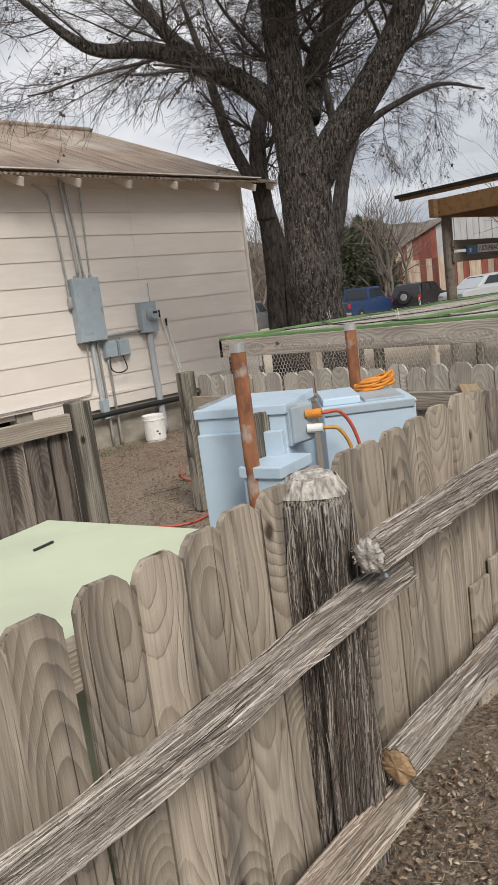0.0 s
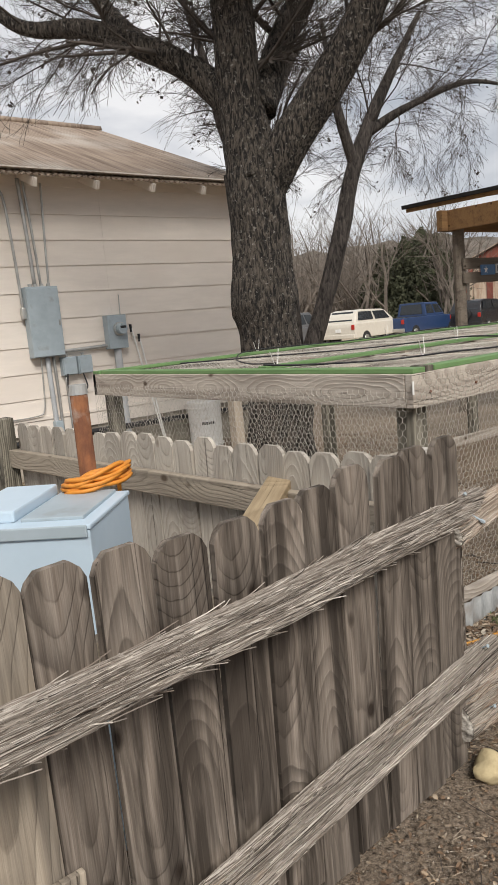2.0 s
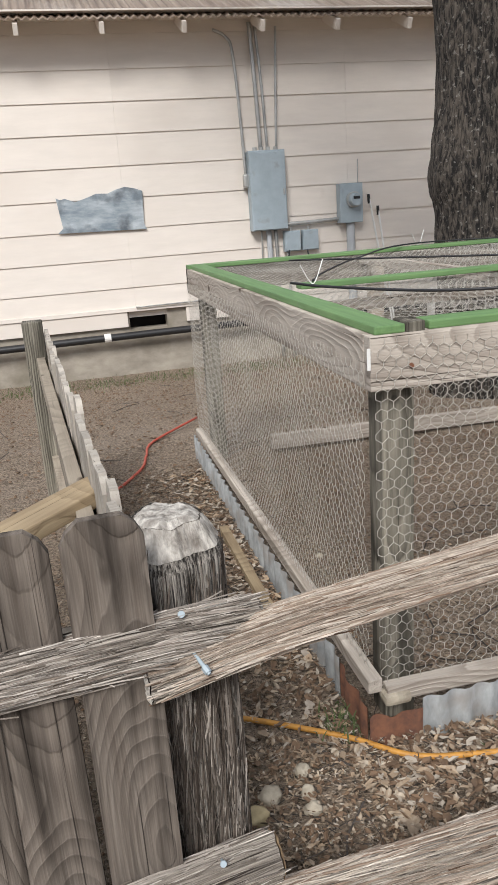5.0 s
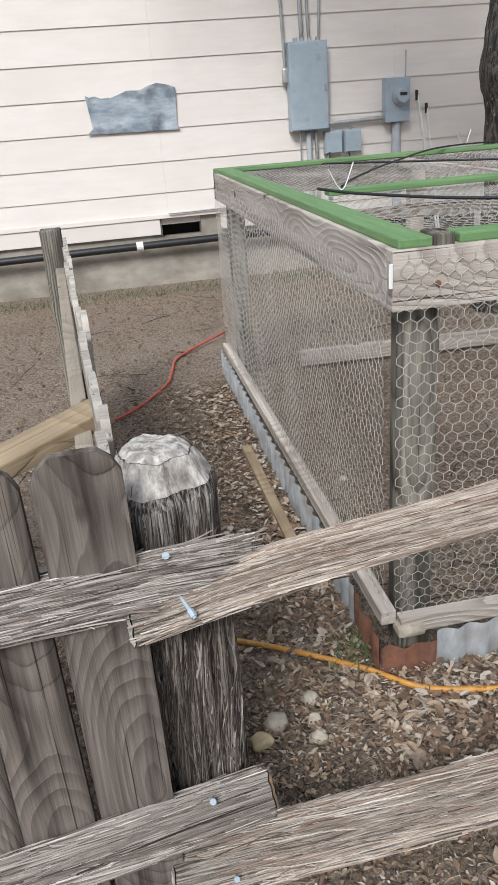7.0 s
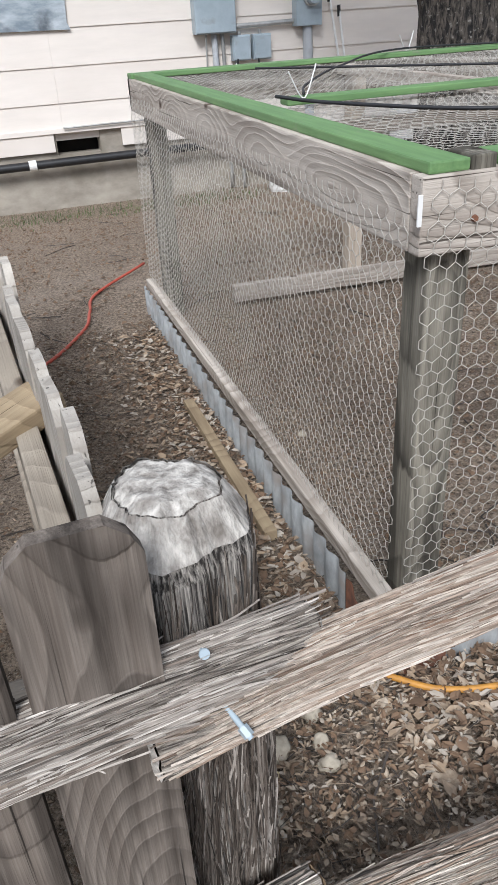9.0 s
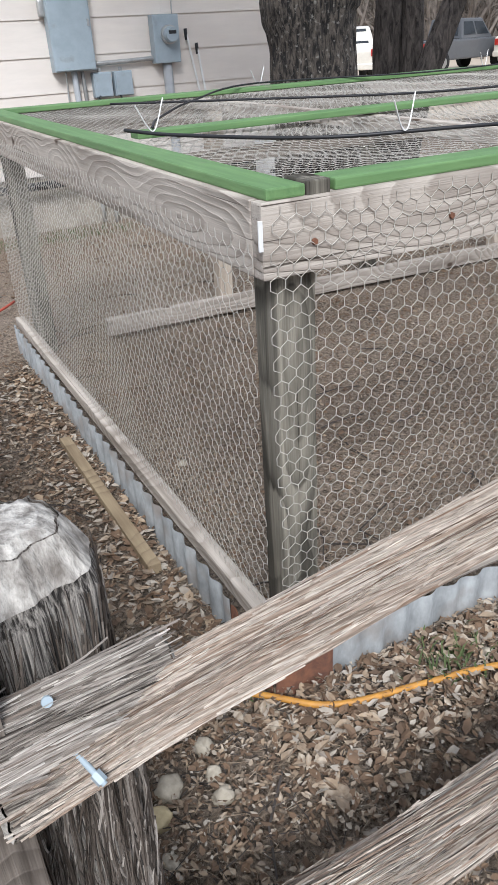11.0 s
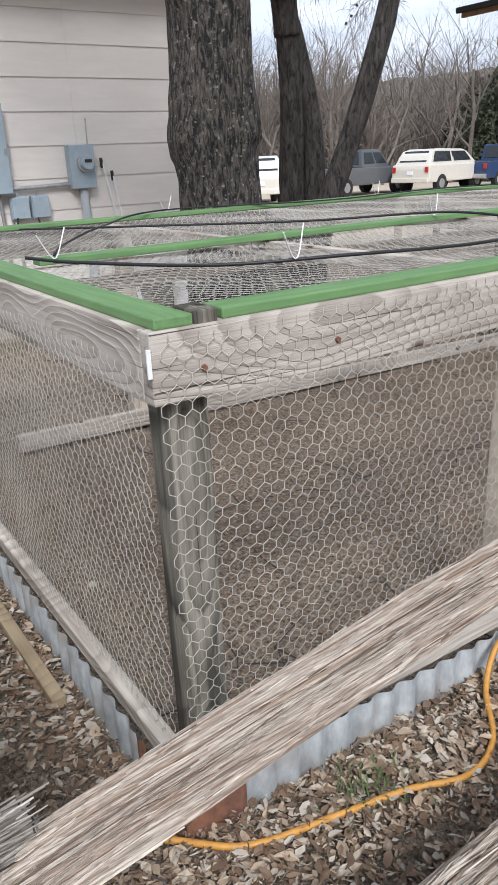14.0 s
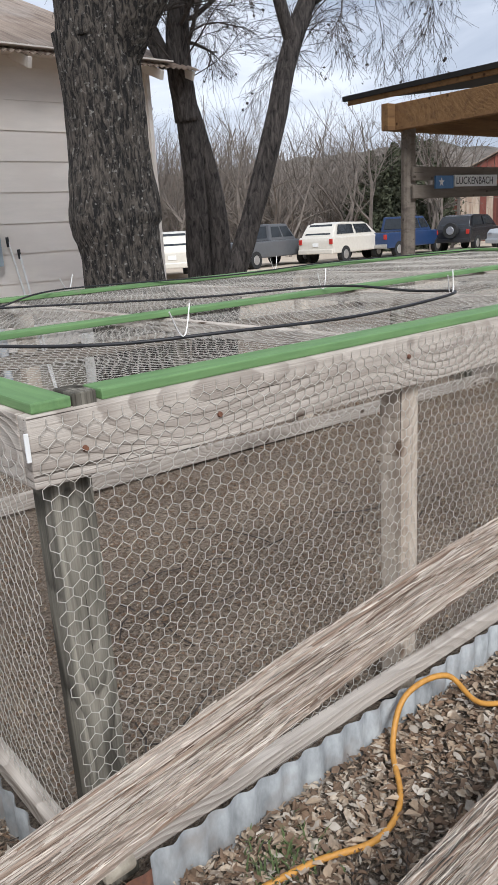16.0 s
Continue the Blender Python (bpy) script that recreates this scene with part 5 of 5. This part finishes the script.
def vehicle(kind, mat, label, x, y, rz):
    t = thing("pickup_truck" if kind == "pickup" else "car", label, "truck" if kind == "pickup" else "car", pose(x, y, ground_z(x, y), 0, 0, rz), "parked vehicles")
    L = 5.4 if kind == "pickup" else 4.7; hx = L / 2
    part("body", extrude_profile([(-hx, 0.42), (hx, 0.42), (hx, 0.85), (hx - 0.15, 1.02), (hx - 1.3, 1.10), (-hx + 0.05, 1.12), (-hx, 0.95)], 1.86, 0.06), mat, t)
    if kind == "pickup": cab = [(-0.65, 1.08), (1.25, 1.08), (0.65, 1.78), (-0.55, 1.80)]
    else: cab = [(-hx + 0.08, 1.08), (1.35, 1.08), (0.55, 1.68), (-hx + 0.55, 1.72)]
    shell = cab if kind == "pickup" else [(-hx + 0.08, 1.08), (1.42, 1.08), (0.72, 1.58), (0.40, 1.67), (-hx + 0.95, 1.72), (-hx + 0.48, 1.64), (-hx + 0.30, 1.45)]
    part("cabin", extrude_profile(shell, 1.72, 0.05, 0.86), mat, t)
    c0, c1, c2, c3 = (Vector((q[0], 0, q[1])) for q in cab); mid = (c0 + c1 + c2 + c3) / 4
    for s in (-1, 1):
        for u0, u1 in ((0.06, 0.47), (0.53, 0.93)):
            q = []
            for u, w in ((u0, 0.22), (u1, 0.22), (u1, 0.84), (u0, 0.84)):
                lo, hi = c0 + (c1 - c0) * u, c3 + (c2 - c3) * u; pnt = lo + (hi - lo) * w; half = 0.86 + (0.74 - 0.86) * min(max((pnt.z - 1.08) / 0.7, 0), 1) + 0.012; q.append((pnt.x, s * half, pnt.z))
            k = [Vector(p_) + Vector((0, -s * 0.03, 0)) for p_ in q]; mesh_object("side_window", q + k, [(0, 1, 2, 3), (4, 5, 6, 7), (0, 1, 5, 4), (2, 3, 7, 6)], "glass", t)
    for a_, b_, sg in ((c1, c2, 1), (c0, c3, -1)):
        q = []
        for w, yy in ((0.2, -0.66), (0.2, 0.66), (0.86, 0.58), (0.86, -0.58)):
            pnt = a_ + (b_ - a_) * w; q.append((pnt.x + sg * 0.02, yy, pnt.z + 0.012))
        mesh_object("windscreen" if sg > 0 else "rear_window", q + [(u[0] - sg * 0.03, u[1], u[2] - 0.02) for u in q], [(0, 1, 2, 3), (4, 5, 6, 7), (0, 1, 5, 4), (2, 3, 7, 6)], "glass", t)
    for wx in (-hx + 0.95, hx - 0.95):
        for s in (-1, 1):
            wh = part("wheel", add_cyl(bmesh.new(), (wx, s * 0.72, 0.36), (wx, s * 0.945, 0.36), 0.36, 0.36, 24), "tyre", t); part("rim", add_cyl(bmesh.new(), (wx, s * 0.93, 0.36), (wx, s * 0.955, 0.36), 0.21, 0.19, 16), "chrome", wh)
    for s in (-1, 1):
        part("tail_light", box((-hx - 0.005, s * 0.80, 0.93), (0.06, 0.16, 0.22), 0.02), "tail", t); part("headlight", box((hx - 0.02, s * 0.7, 0.82), (0.06, 0.3, 0.14), 0.02), "chrome", t)
    for sg in (-1, 1): part("bumper", box((sg * (hx + 0.03), 0, 0.52), (0.12, 1.8, 0.2), 0.04), "chrome" if kind == "pickup" else mat, t)
    part("number_plate", box((-hx - 0.02, 0, 0.80), (0.02, 0.3, 0.15), 0.003), "star_white", t)
    # body is solid; a black plate on it paints the bed's shaded hollow
    if kind == "pickup": part("bed_floor", box((-1.65, 0, 1.126), (1.8, 1.6, 0.01)), "dark", t)
    if kind == "spare":
        sp = part("spare_wheel", add_cyl(bmesh.new(), (-hx - 0.02, 0, 1.0), (-hx - 0.24, 0, 1.0), 0.36, 0.36, 24), "tyre", t); part("rim", add_cyl(bmesh.new(), (-hx - 0.235, 0, 1.0), (-hx - 0.26, 0, 1.0), 0.2, 0.18, 16), "chrome", sp)
    return t
vehicle("car", "paint_white", "white car with red tail lights parked on gravel", 20.9, 26.0, 60)
vehicle("pickup", "paint_grey", "dark grey pickup truck parked on gravel", 26.4, 26.4, 10)
vehicle("car", "paint_white", "cream-white sport utility car parked on gravel", 29.9, 24.8, 10)
vehicle("pickup", "paint_blue", "dark blue pickup truck parked on gravel", 33.8, 24.6, 6)
vehicle("spare", "paint_black", "black off-road car with spare wheel parked on gravel", 38.0, 23.6, 12)
vehicle("car", "paint_silver", "silver car parked on gravel behind the shed", 36.0, 18.5, 160)

# ---- barn, woods and hills ----
barn = thing("barn", "tall barn clad in rusty red and bare tin sheets", "barn")
M["barn_red"] = material("faded_red_tin", (0.25, 0.075, 0.05), (0.14, 0.04, 0.03), stretch=(6, 6, 0.8), rough=0.8, bump=0.05, vary=0.35); M["barn_cream"] = material("cream_tin", (0.50, 0.42, 0.33), (0.32, 0.22, 0.16), stretch=(6, 6, 0.8), rough=0.8, bump=0.05, vary=0.2); M["barn_grey"] = material("bare_tin", (0.46, 0.47, 0.47), (0.36, 0.36, 0.36), stretch=(5, 5, 0.6), rough=0.6, bump=0.05)
brn = random.Random(17); B0, BR, BF = Vector((46.9, 30.9, 0)), Vector((0.556, -0.831, 0)), Vector((0.831, 0.556, 0))
for i in range(30):
    x0, x1 = i * 0.42, (i + 1) * 0.42 - 0.015; eave = [3.7 + 0.46 * min(x, 12.6 - x) for x in (x0, x1)]; j = BF * (0.05 * (i % 2)); split = 2.9
    for lo, hi, red in (((-0.6, -0.6), (split, split), 0.62), ((split, split), eave, 0.45)):
        front = [B0 + BR * x + j + Vector((0, 0, z)) for x, z in ((x0, lo[0]), (x1, lo[1]), (x1, hi[1]), (x0, hi[0]))]; back = [q + BF * 0.2 for q in front]
        mat = "barn_grey" if lo[0] > 0 and i > 6 else ("barn_red" if brn.random() < red else "barn_cream")
        mesh_object("tin_sheet", front + back, [(0, 1, 2, 3), (7, 6, 5, 4), (0, 4, 5, 1), (3, 2, 6, 7), (0, 3, 7, 4), (1, 5, 6, 2)], mat, barn)
def barn_roof():
    v = [B0 + BR * x + BF * y + Vector((0, 0, z)) for y in (-0.3, 14) for x, z in ((-0.5, 3.55), (6.3, 6.68), (13.1, 3.55))]; v += [q + Vector((0, 0, 0.08)) for q in v]
    return v, [(0, 1, 4, 3), (1, 2, 5, 4), (6, 9, 10, 7), (7, 10, 11, 8), (0, 6, 7, 1), (1, 7, 8, 2), (0, 3, 9, 6), (2, 8, 11, 5)]
mesh_object("roof", *barn_roof(), "roof", barn)

def woods(name, label, count, seed, dist, az, hgt, mat):
    rnd = random.Random(seed); v, f, tips = [], [], []
    for i in range(count):
        a = math.radians(rnd.uniform(*az)); d = rnd.uniform(*dist); h = rnd.uniform(*hgt); r = rnd.uniform(0.08, 0.16)
        if 26.0 < math.degrees(a) < 34.8: continue
        p = Vector((4 + d * math.cos(a), 1 + d * math.sin(a), -0.5))
        for s in range(rnd.randint(1, 3)):
            q = p + Vector((rnd.uniform(-1, 1), rnd.uniform(-1, 1), 0)); dirn = Vector((rnd.gauss(0, 0.2), rnd.gauss(0, 0.2), 1))
            grow(v, f, tips, q, dirn, r, h, 1, rnd, 3, -0.03, 4, 0.9)
    tagged(mesh_object(name, v, f, mat), label, "trees", kind="stuff")
woods("far_woods", "grey-brown leafless winter woods behind the car park", 230, 41, (42, 62), (12, 80), (4.5, 7.0), "brush")
woods("far_woods", "darker leafless winter woods", 110, 42, (58, 80), (5, 85), (6.5, 9.5), "brush")
def evergreens():
    rnd = random.Random(9); v, f = [], []
    for i in range(24):
        a = math.radians(rnd.uniform(34.8, 38.6)); d = rnd.uniform(48, 60); c = Vector((d * math.cos(a), d * math.sin(a), -0.5)); h = rnd.uniform(4.4, 6.6); w = h * 0.40
        for k in range(2600):
            z = rnd.random() ** 1.2; r = w * (1 - z ** 2.0) * (0.5 + 0.5 * rnd.random()); b_ = rnd.uniform(0, 6.283); q = c + Vector((r * math.cos(b_), r * math.sin(b_), z * h)); n = len(v)
            for _ in range(4): v.append(q + Vector((rnd.gauss(0, 0.085), rnd.gauss(0, 0.085), rnd.gauss(0, 0.08))))
            f.append((n, n + 1, n + 2)); f.append((n, n + 2, n + 3))
    tagged(mesh_object("evergreen_woods", v, f, "cedar"), "dark green cedar thicket among bare trees", "trees", kind="stuff")
evergreens()
def hills():
    v, f = [], []; n = 720; rows = ((84, -1), (88, 5.5), (98, 8.4), (140, 11), (200, 9))
    for d, h in rows:
        for i in range(n + 1):
            a = 2 * math.pi * i / n; k = noise.noise(Vector((math.cos(a) * 6, math.sin(a) * 6, d * 0.02))) + 0.6 * noise.noise(Vector((math.cos(a) * 25, math.sin(a) * 25, d))) + 0.22 * noise.noise(Vector((math.cos(a) * 90, math.sin(a) * 90, d))); v.append((d * math.cos(a), d * math.sin(a), h * (1 + 0.22 * k) if h > 0 else h))
    for r in range(len(rows) - 1):
        for i in range(n): k = r * (n + 1) + i; f.append((k, k + 1, k + n + 2, k + n + 1))
    tagged(mesh_object("backdrop_hills", v, f, "hill", smooth=True), "low wooded winter hillside all round", "hills", kind="structure")
M["hill"] = material("wooded_hill", (0.20, 0.17, 0.145), (0.085, 0.075, 0.06), scale=(0.35, 0.35, 0.5), rough=1.0, bump=1.0, bump_dist=1.0, detail=10, second=(0.07, 0.08, 0.045), second_scale=0.05, second_cut=(0.5, 0.65))
hills()
yard_fence = thing("rail_fence", "low rail fence along the gravel car park", "fence")
for i in range(7): part("post", add_cyl(bmesh.new(), (12.0 + i * 2.0, 11.5 - i * 1.2, -0.4), (12.0 + i * 2.0, 11.5 - i * 1.2, 0.55), 0.06, 0.06, 8), "old_wood", yard_fence)
cord("rail", [(12, 11.5, 0.35), (18, 7.9, 0.35), (24, 4.3, 0.35)], 0.05, "old_wood", yard_fence)

# ---- litter ----
def rock(x, y, s, mat, seed, label):
    rr = random.Random(seed); bm = bmesh.new(); bmesh.ops.create_icosphere(bm, subdivisions=3, radius=1.0)
    for q in bm.verts:
        h = 0.35 * noise.noise(q.co * 1.6 + Vector((seed * 3.1, 0, 0))) + 0.12 * noise.noise(q.co * 4 + Vector((0, seed * 1.7, 0))); q.co *= (1 + h); q.co.z = max(q.co.z, -0.45)
    bmesh.ops.scale(bm, vec=(s * rr.uniform(0.85, 1.2), s * rr.uniform(0.75, 1.0), s * rr.uniform(0.6, 0.8)), verts=bm.verts)
    ob = part("rock", bm, mat, None, "", True); ob.matrix_world = pose(x, y, ground_z(x, y) + 0.30 * s, 0, 0, rr.uniform(0, 360)); tagged(ob, label, "rock", "rocks on the dirt")
for i, (x, y, s, mt) in enumerate(((3.924, 1.79, 0.030, "stone_y"), (3.969, 1.845, 0.028, "stone"), (4.067, 1.90, 0.024, "stone"), (4.059, 1.83, 0.023, "stone"), (4.054, 1.775, 0.021, "stone"), (3.913, 1.704, 0.018, "stone"), (3.745, 1.345, 0.058, "stone_y"), (4.07, 1.20, 0.020, "stone"), (4.31, 1.235, 0.032, "stone"), (4.01, 1.29, 0.016, "stone"), (4.16, 1.33, 0.014, "stone"), (4.75, 1.80, 0.018, "stone"), (4.93, 1.84, 0.016, "stone"), (2.75, 0.9, 0.02, "stone"), (2.4, 0.95, 0.016, "stone"), (3.6, 2.4, 0.018, "stone"), (4.5, 3.0, 0.014, "stone"), (3.85, 1.98, 0.012, "stone"))):
    rock(x, y, s, mt, i + 1, "yellowish rough stone lying on the dirt" if mt == "stone_y" else "pale limestone chunk lying on the dirt")
def leaves(name, label, count, seed, place, mat, size):
    rnd = random.Random(seed); v, f = [], []
    for i in range(count):
        x, y = place(rnd)
        if CX0 < x < CX1 and CY0 - 0.04 < y < CY1 and rnd.random() < 0.85: continue
        s = rnd.uniform(*size); a = rnd.uniform(0, 6.283); tilt = Vector((rnd.gauss(0, 0.3), rnd.gauss(0, 0.3), 1)).normalized(); m = Matrix.Translation((x, y, ground_z(x, y) + 0.006 + rnd.random() * 0.014)) @ tilt.to_track_quat("Z", "Y").to_matrix().to_4x4() @ Matrix.Rotation(a, 4, "Z"); k = len(v); cu = rnd.uniform(-0.2, 0.45) * s; wd = rnd.uniform(0.5, 1.5)
        for px, py, pz in ((-1, 0, 0.3), (-0.35, 0.42, 1), (0.4, 0.36, 0.8), (1, 0, 0.1), (0.4, -0.36, 0.8), (-0.35, -0.42, 1), (0, 0, 0)): v.append(m @ Vector(((px + rnd.uniform(-0.18, 0.18)) * s, (py * wd + rnd.uniform(-0.16, 0.16)) * s, pz * cu)))
        f += [(k + q, k + (q + 1) % 6, k + 6) for q in range(6)]
    tagged(mesh_object(name, v, f, mat), label, "leaves", kind="stuff")
def by_skirt(r): 
    if r.random() < 0.70: return r.uniform(4.2, 6.6), 1.93 - abs(r.gauss(0, 0.20))
    return 4.25 - abs(r.gauss(0, 0.14)), r.uniform(1.9, 4.2)
def yard(r): return r.uniform(1.0, 7.0), r.uniform(0.2, 3.6)
M["leaf2"] = material("pale_dry_leaf", (0.50, 0.445, 0.37), (0.29, 0.24, 0.19), scale=(14, 14, 14), rough=0.85, bump=0.1)
M["leaf3"] = material("brown_dry_leaf", (0.22, 0.14, 0.085), (0.10, 0.065, 0.042), scale=(14, 14, 14), rough=0.85, bump=0.1)
leaves("dry_leaves", "pale dry oak leaves drifted against the tin skirt", 950, 51, by_skirt, "leaf2", (0.008, 0.021)); leaves("dry_leaves", "tan dry oak leaves drifted against the tin skirt", 1900, 52, by_skirt, "leaf", (0.008, 0.022)); leaves("dry_leaves", "dark brown dry leaves on the dirt", 2400, 53, by_skirt, "leaf3", (0.008, 0.020))
leaves("leaf_litter", "scattered leaf fragments on the dirt", 9000, 54, yard, "leaf3", (0.004, 0.013)); leaves("leaf_litter", "scattered pale leaf fragments on the dirt", 6500, 55, yard, "leaf", (0.003, 0.011))
def verge(r):
    k = r.random()
    if k < 0.5: return r.uniform(3.75, 5.6), r.uniform(1.0, 1.98)
    if k < 0.75: return r.uniform(3.72, 4.26), r.uniform(1.6, 4.3)
    return r.uniform(1.6, 3.9), r.uniform(0.55, 1.25)
leaves("leaf_litter", "broken tan leaf litter along the fence", 9000, 57, verge, "leaf", (0.003, 0.010)); leaves("leaf_litter", "broken dark leaf litter along the fence", 9000, 58, verge, "leaf3", (0.003, 0.011)); leaves("leaf_litter", "broken pale leaf litter along the fence", 3500, 59, verge, "leaf2", (0.002, 0.008))
def house_yard(r): return r.uniform(2.0, 8.5), r.uniform(3.6, 8.4)
leaves("leaf_litter", "leaf litter on the yard by the house", 4500, 56, house_yard, "leaf3", (0.006, 0.018))
def straws(name, label, count, seed, place, mat, ln, rad):
    rnd = random.Random(seed); v, f = [], []
    for i in range(count):
        x, y = place(rnd); a = rnd.uniform(0, 6.283); L = rnd.uniform(*ln); z = ground_z(x, y) + 0.008; d = Vector((math.cos(a), math.sin(a), rnd.gauss(0, 0.06))); p0 = Vector((x, y, z)); b_ = Vector((rnd.gauss(0, 0.12), rnd.gauss(0, 0.12), 0.02)) * L
        tube_data([p0, p0 + d * L * 0.5 + b_, p0 + d * L], [rad] * 3, 3, v, f, 0, rnd, False)
    tagged(mesh_object(name, v, f, mat), label, "twigs", kind="stuff")
straws("straw", "cedar shreds and straw along the fence", 3500, 65, verge, "leaf", (0.015, 0.07), 0.0007); straws("twigs", "fine dark twigs along the fence", 700, 66, verge, "twig", (0.03, 0.14), 0.0012)
straws("straw", "thin straw and cedar shreds on the dirt", 2600, 61, yard, "leaf", (0.02, 0.08), 0.0008); straws("twigs", "small fallen twigs on the dirt", 160, 62, yard, "twig", (0.06, 0.28), 0.0028)
straws("twigs", "small fallen twigs on the yard", 90, 63, house_yard, "twig", (0.08, 0.3), 0.0028)
def chips(name, label, count, seed, place, mat, size):
    rnd = random.Random(seed); v, f = [], []
    for i in range(count):
        x, y = place(rnd); s = rnd.uniform(*size); z = ground_z(x, y) + 0.004; k = len(v); a = rnd.uniform(0, 6.283); ca, sa = math.cos(a) * s, math.sin(a) * s; q = rnd.uniform(0.4, 0.9)
        v += [(x + ca, y + sa, z), (x - sa * q, y + ca * q, z), (x - ca, y - sa, z), (x + sa * q, y - ca * q, z), (x + s * 0.1, y, z + s * rnd.uniform(0.4, 0.9))]; f += [(k + j, k + (j + 1) % 4, k + 4) for j in range(4)]
    tagged(mesh_object(name, v, f, mat), label, "gravel", kind="stuff")
chips("gravel", "small pale stones in the dirt", 2600, 81, yard, "stone", (0.002, 0.007)); chips("clods", "dark clods of dirt", 6000, 82, yard, "leaf3", (0.003, 0.010))
chips("clods", "clods of dirt in the yard by the house", 3000, 83, house_yard, "leaf3", (0.006, 0.018))
def in_run(r): return r.uniform(CX0 + 0.1, CX1), r.uniform(CY0 + 0.1, CY1 - 0.25)
straws("straw", "wood chips and straw on the floor of the run", 3500, 64, in_run, "leaf", (0.008, 0.03), 0.0015)
def blades(name, label, spots, mat):
    rnd = random.Random(71); v, f = [], []
    for cx, cy, n, sp, h in spots:
        for i in range(n):
            x, y = cx + rnd.gauss(0, sp[0]), cy + rnd.gauss(0, sp[1]); z = ground_z(x, y); a = rnd.uniform(0, 6.283); hh = h * rnd.uniform(0.4, 1); w = 0.0028; d = Vector((math.cos(a), math.sin(a), 0)); s = Vector((-d.y, d.x, 0)) * w; p0 = Vector((x, y, z - 0.004)); k = len(v)
            v += [p0 - s, p0 + s, p0 + d * hh * 0.25 + Vector((0, 0, hh * 0.7)) + s * 0.7, p0 + d * hh * 0.25 + Vector((0, 0, hh * 0.7)) - s * 0.7, p0 + d * hh * 0.7 + Vector((0, 0, hh))]; f += [(k, k + 1, k + 2, k + 3), (k + 3, k + 2, k + 4)]
    tagged(mesh_object(name, v, f, mat), label, "grass", kind="stuff")
blades("grass", "small green grass tufts in the dirt", [(4.66, 1.82, 120, (0.05, 0.035), 0.05), (4.22, 2.03, 90, (0.03, 0.04), 0.05), (3.85, 1.9, 20, (0.05, 0.05), 0.03)] + [(x_ * 0.55 + 1.5, 8.3, 230, (0.25, 0.17), 0.045) for x_ in range(9)], "grass")

chips("clods", "dirt clods and droppings on the floor of the run", 6000, 84, in_run, "leaf3", (0.004, 0.012)); chips("gravel", "wood chips on the floor of the run", 3000, 85, in_run, "leaf", (0.003, 0.010))
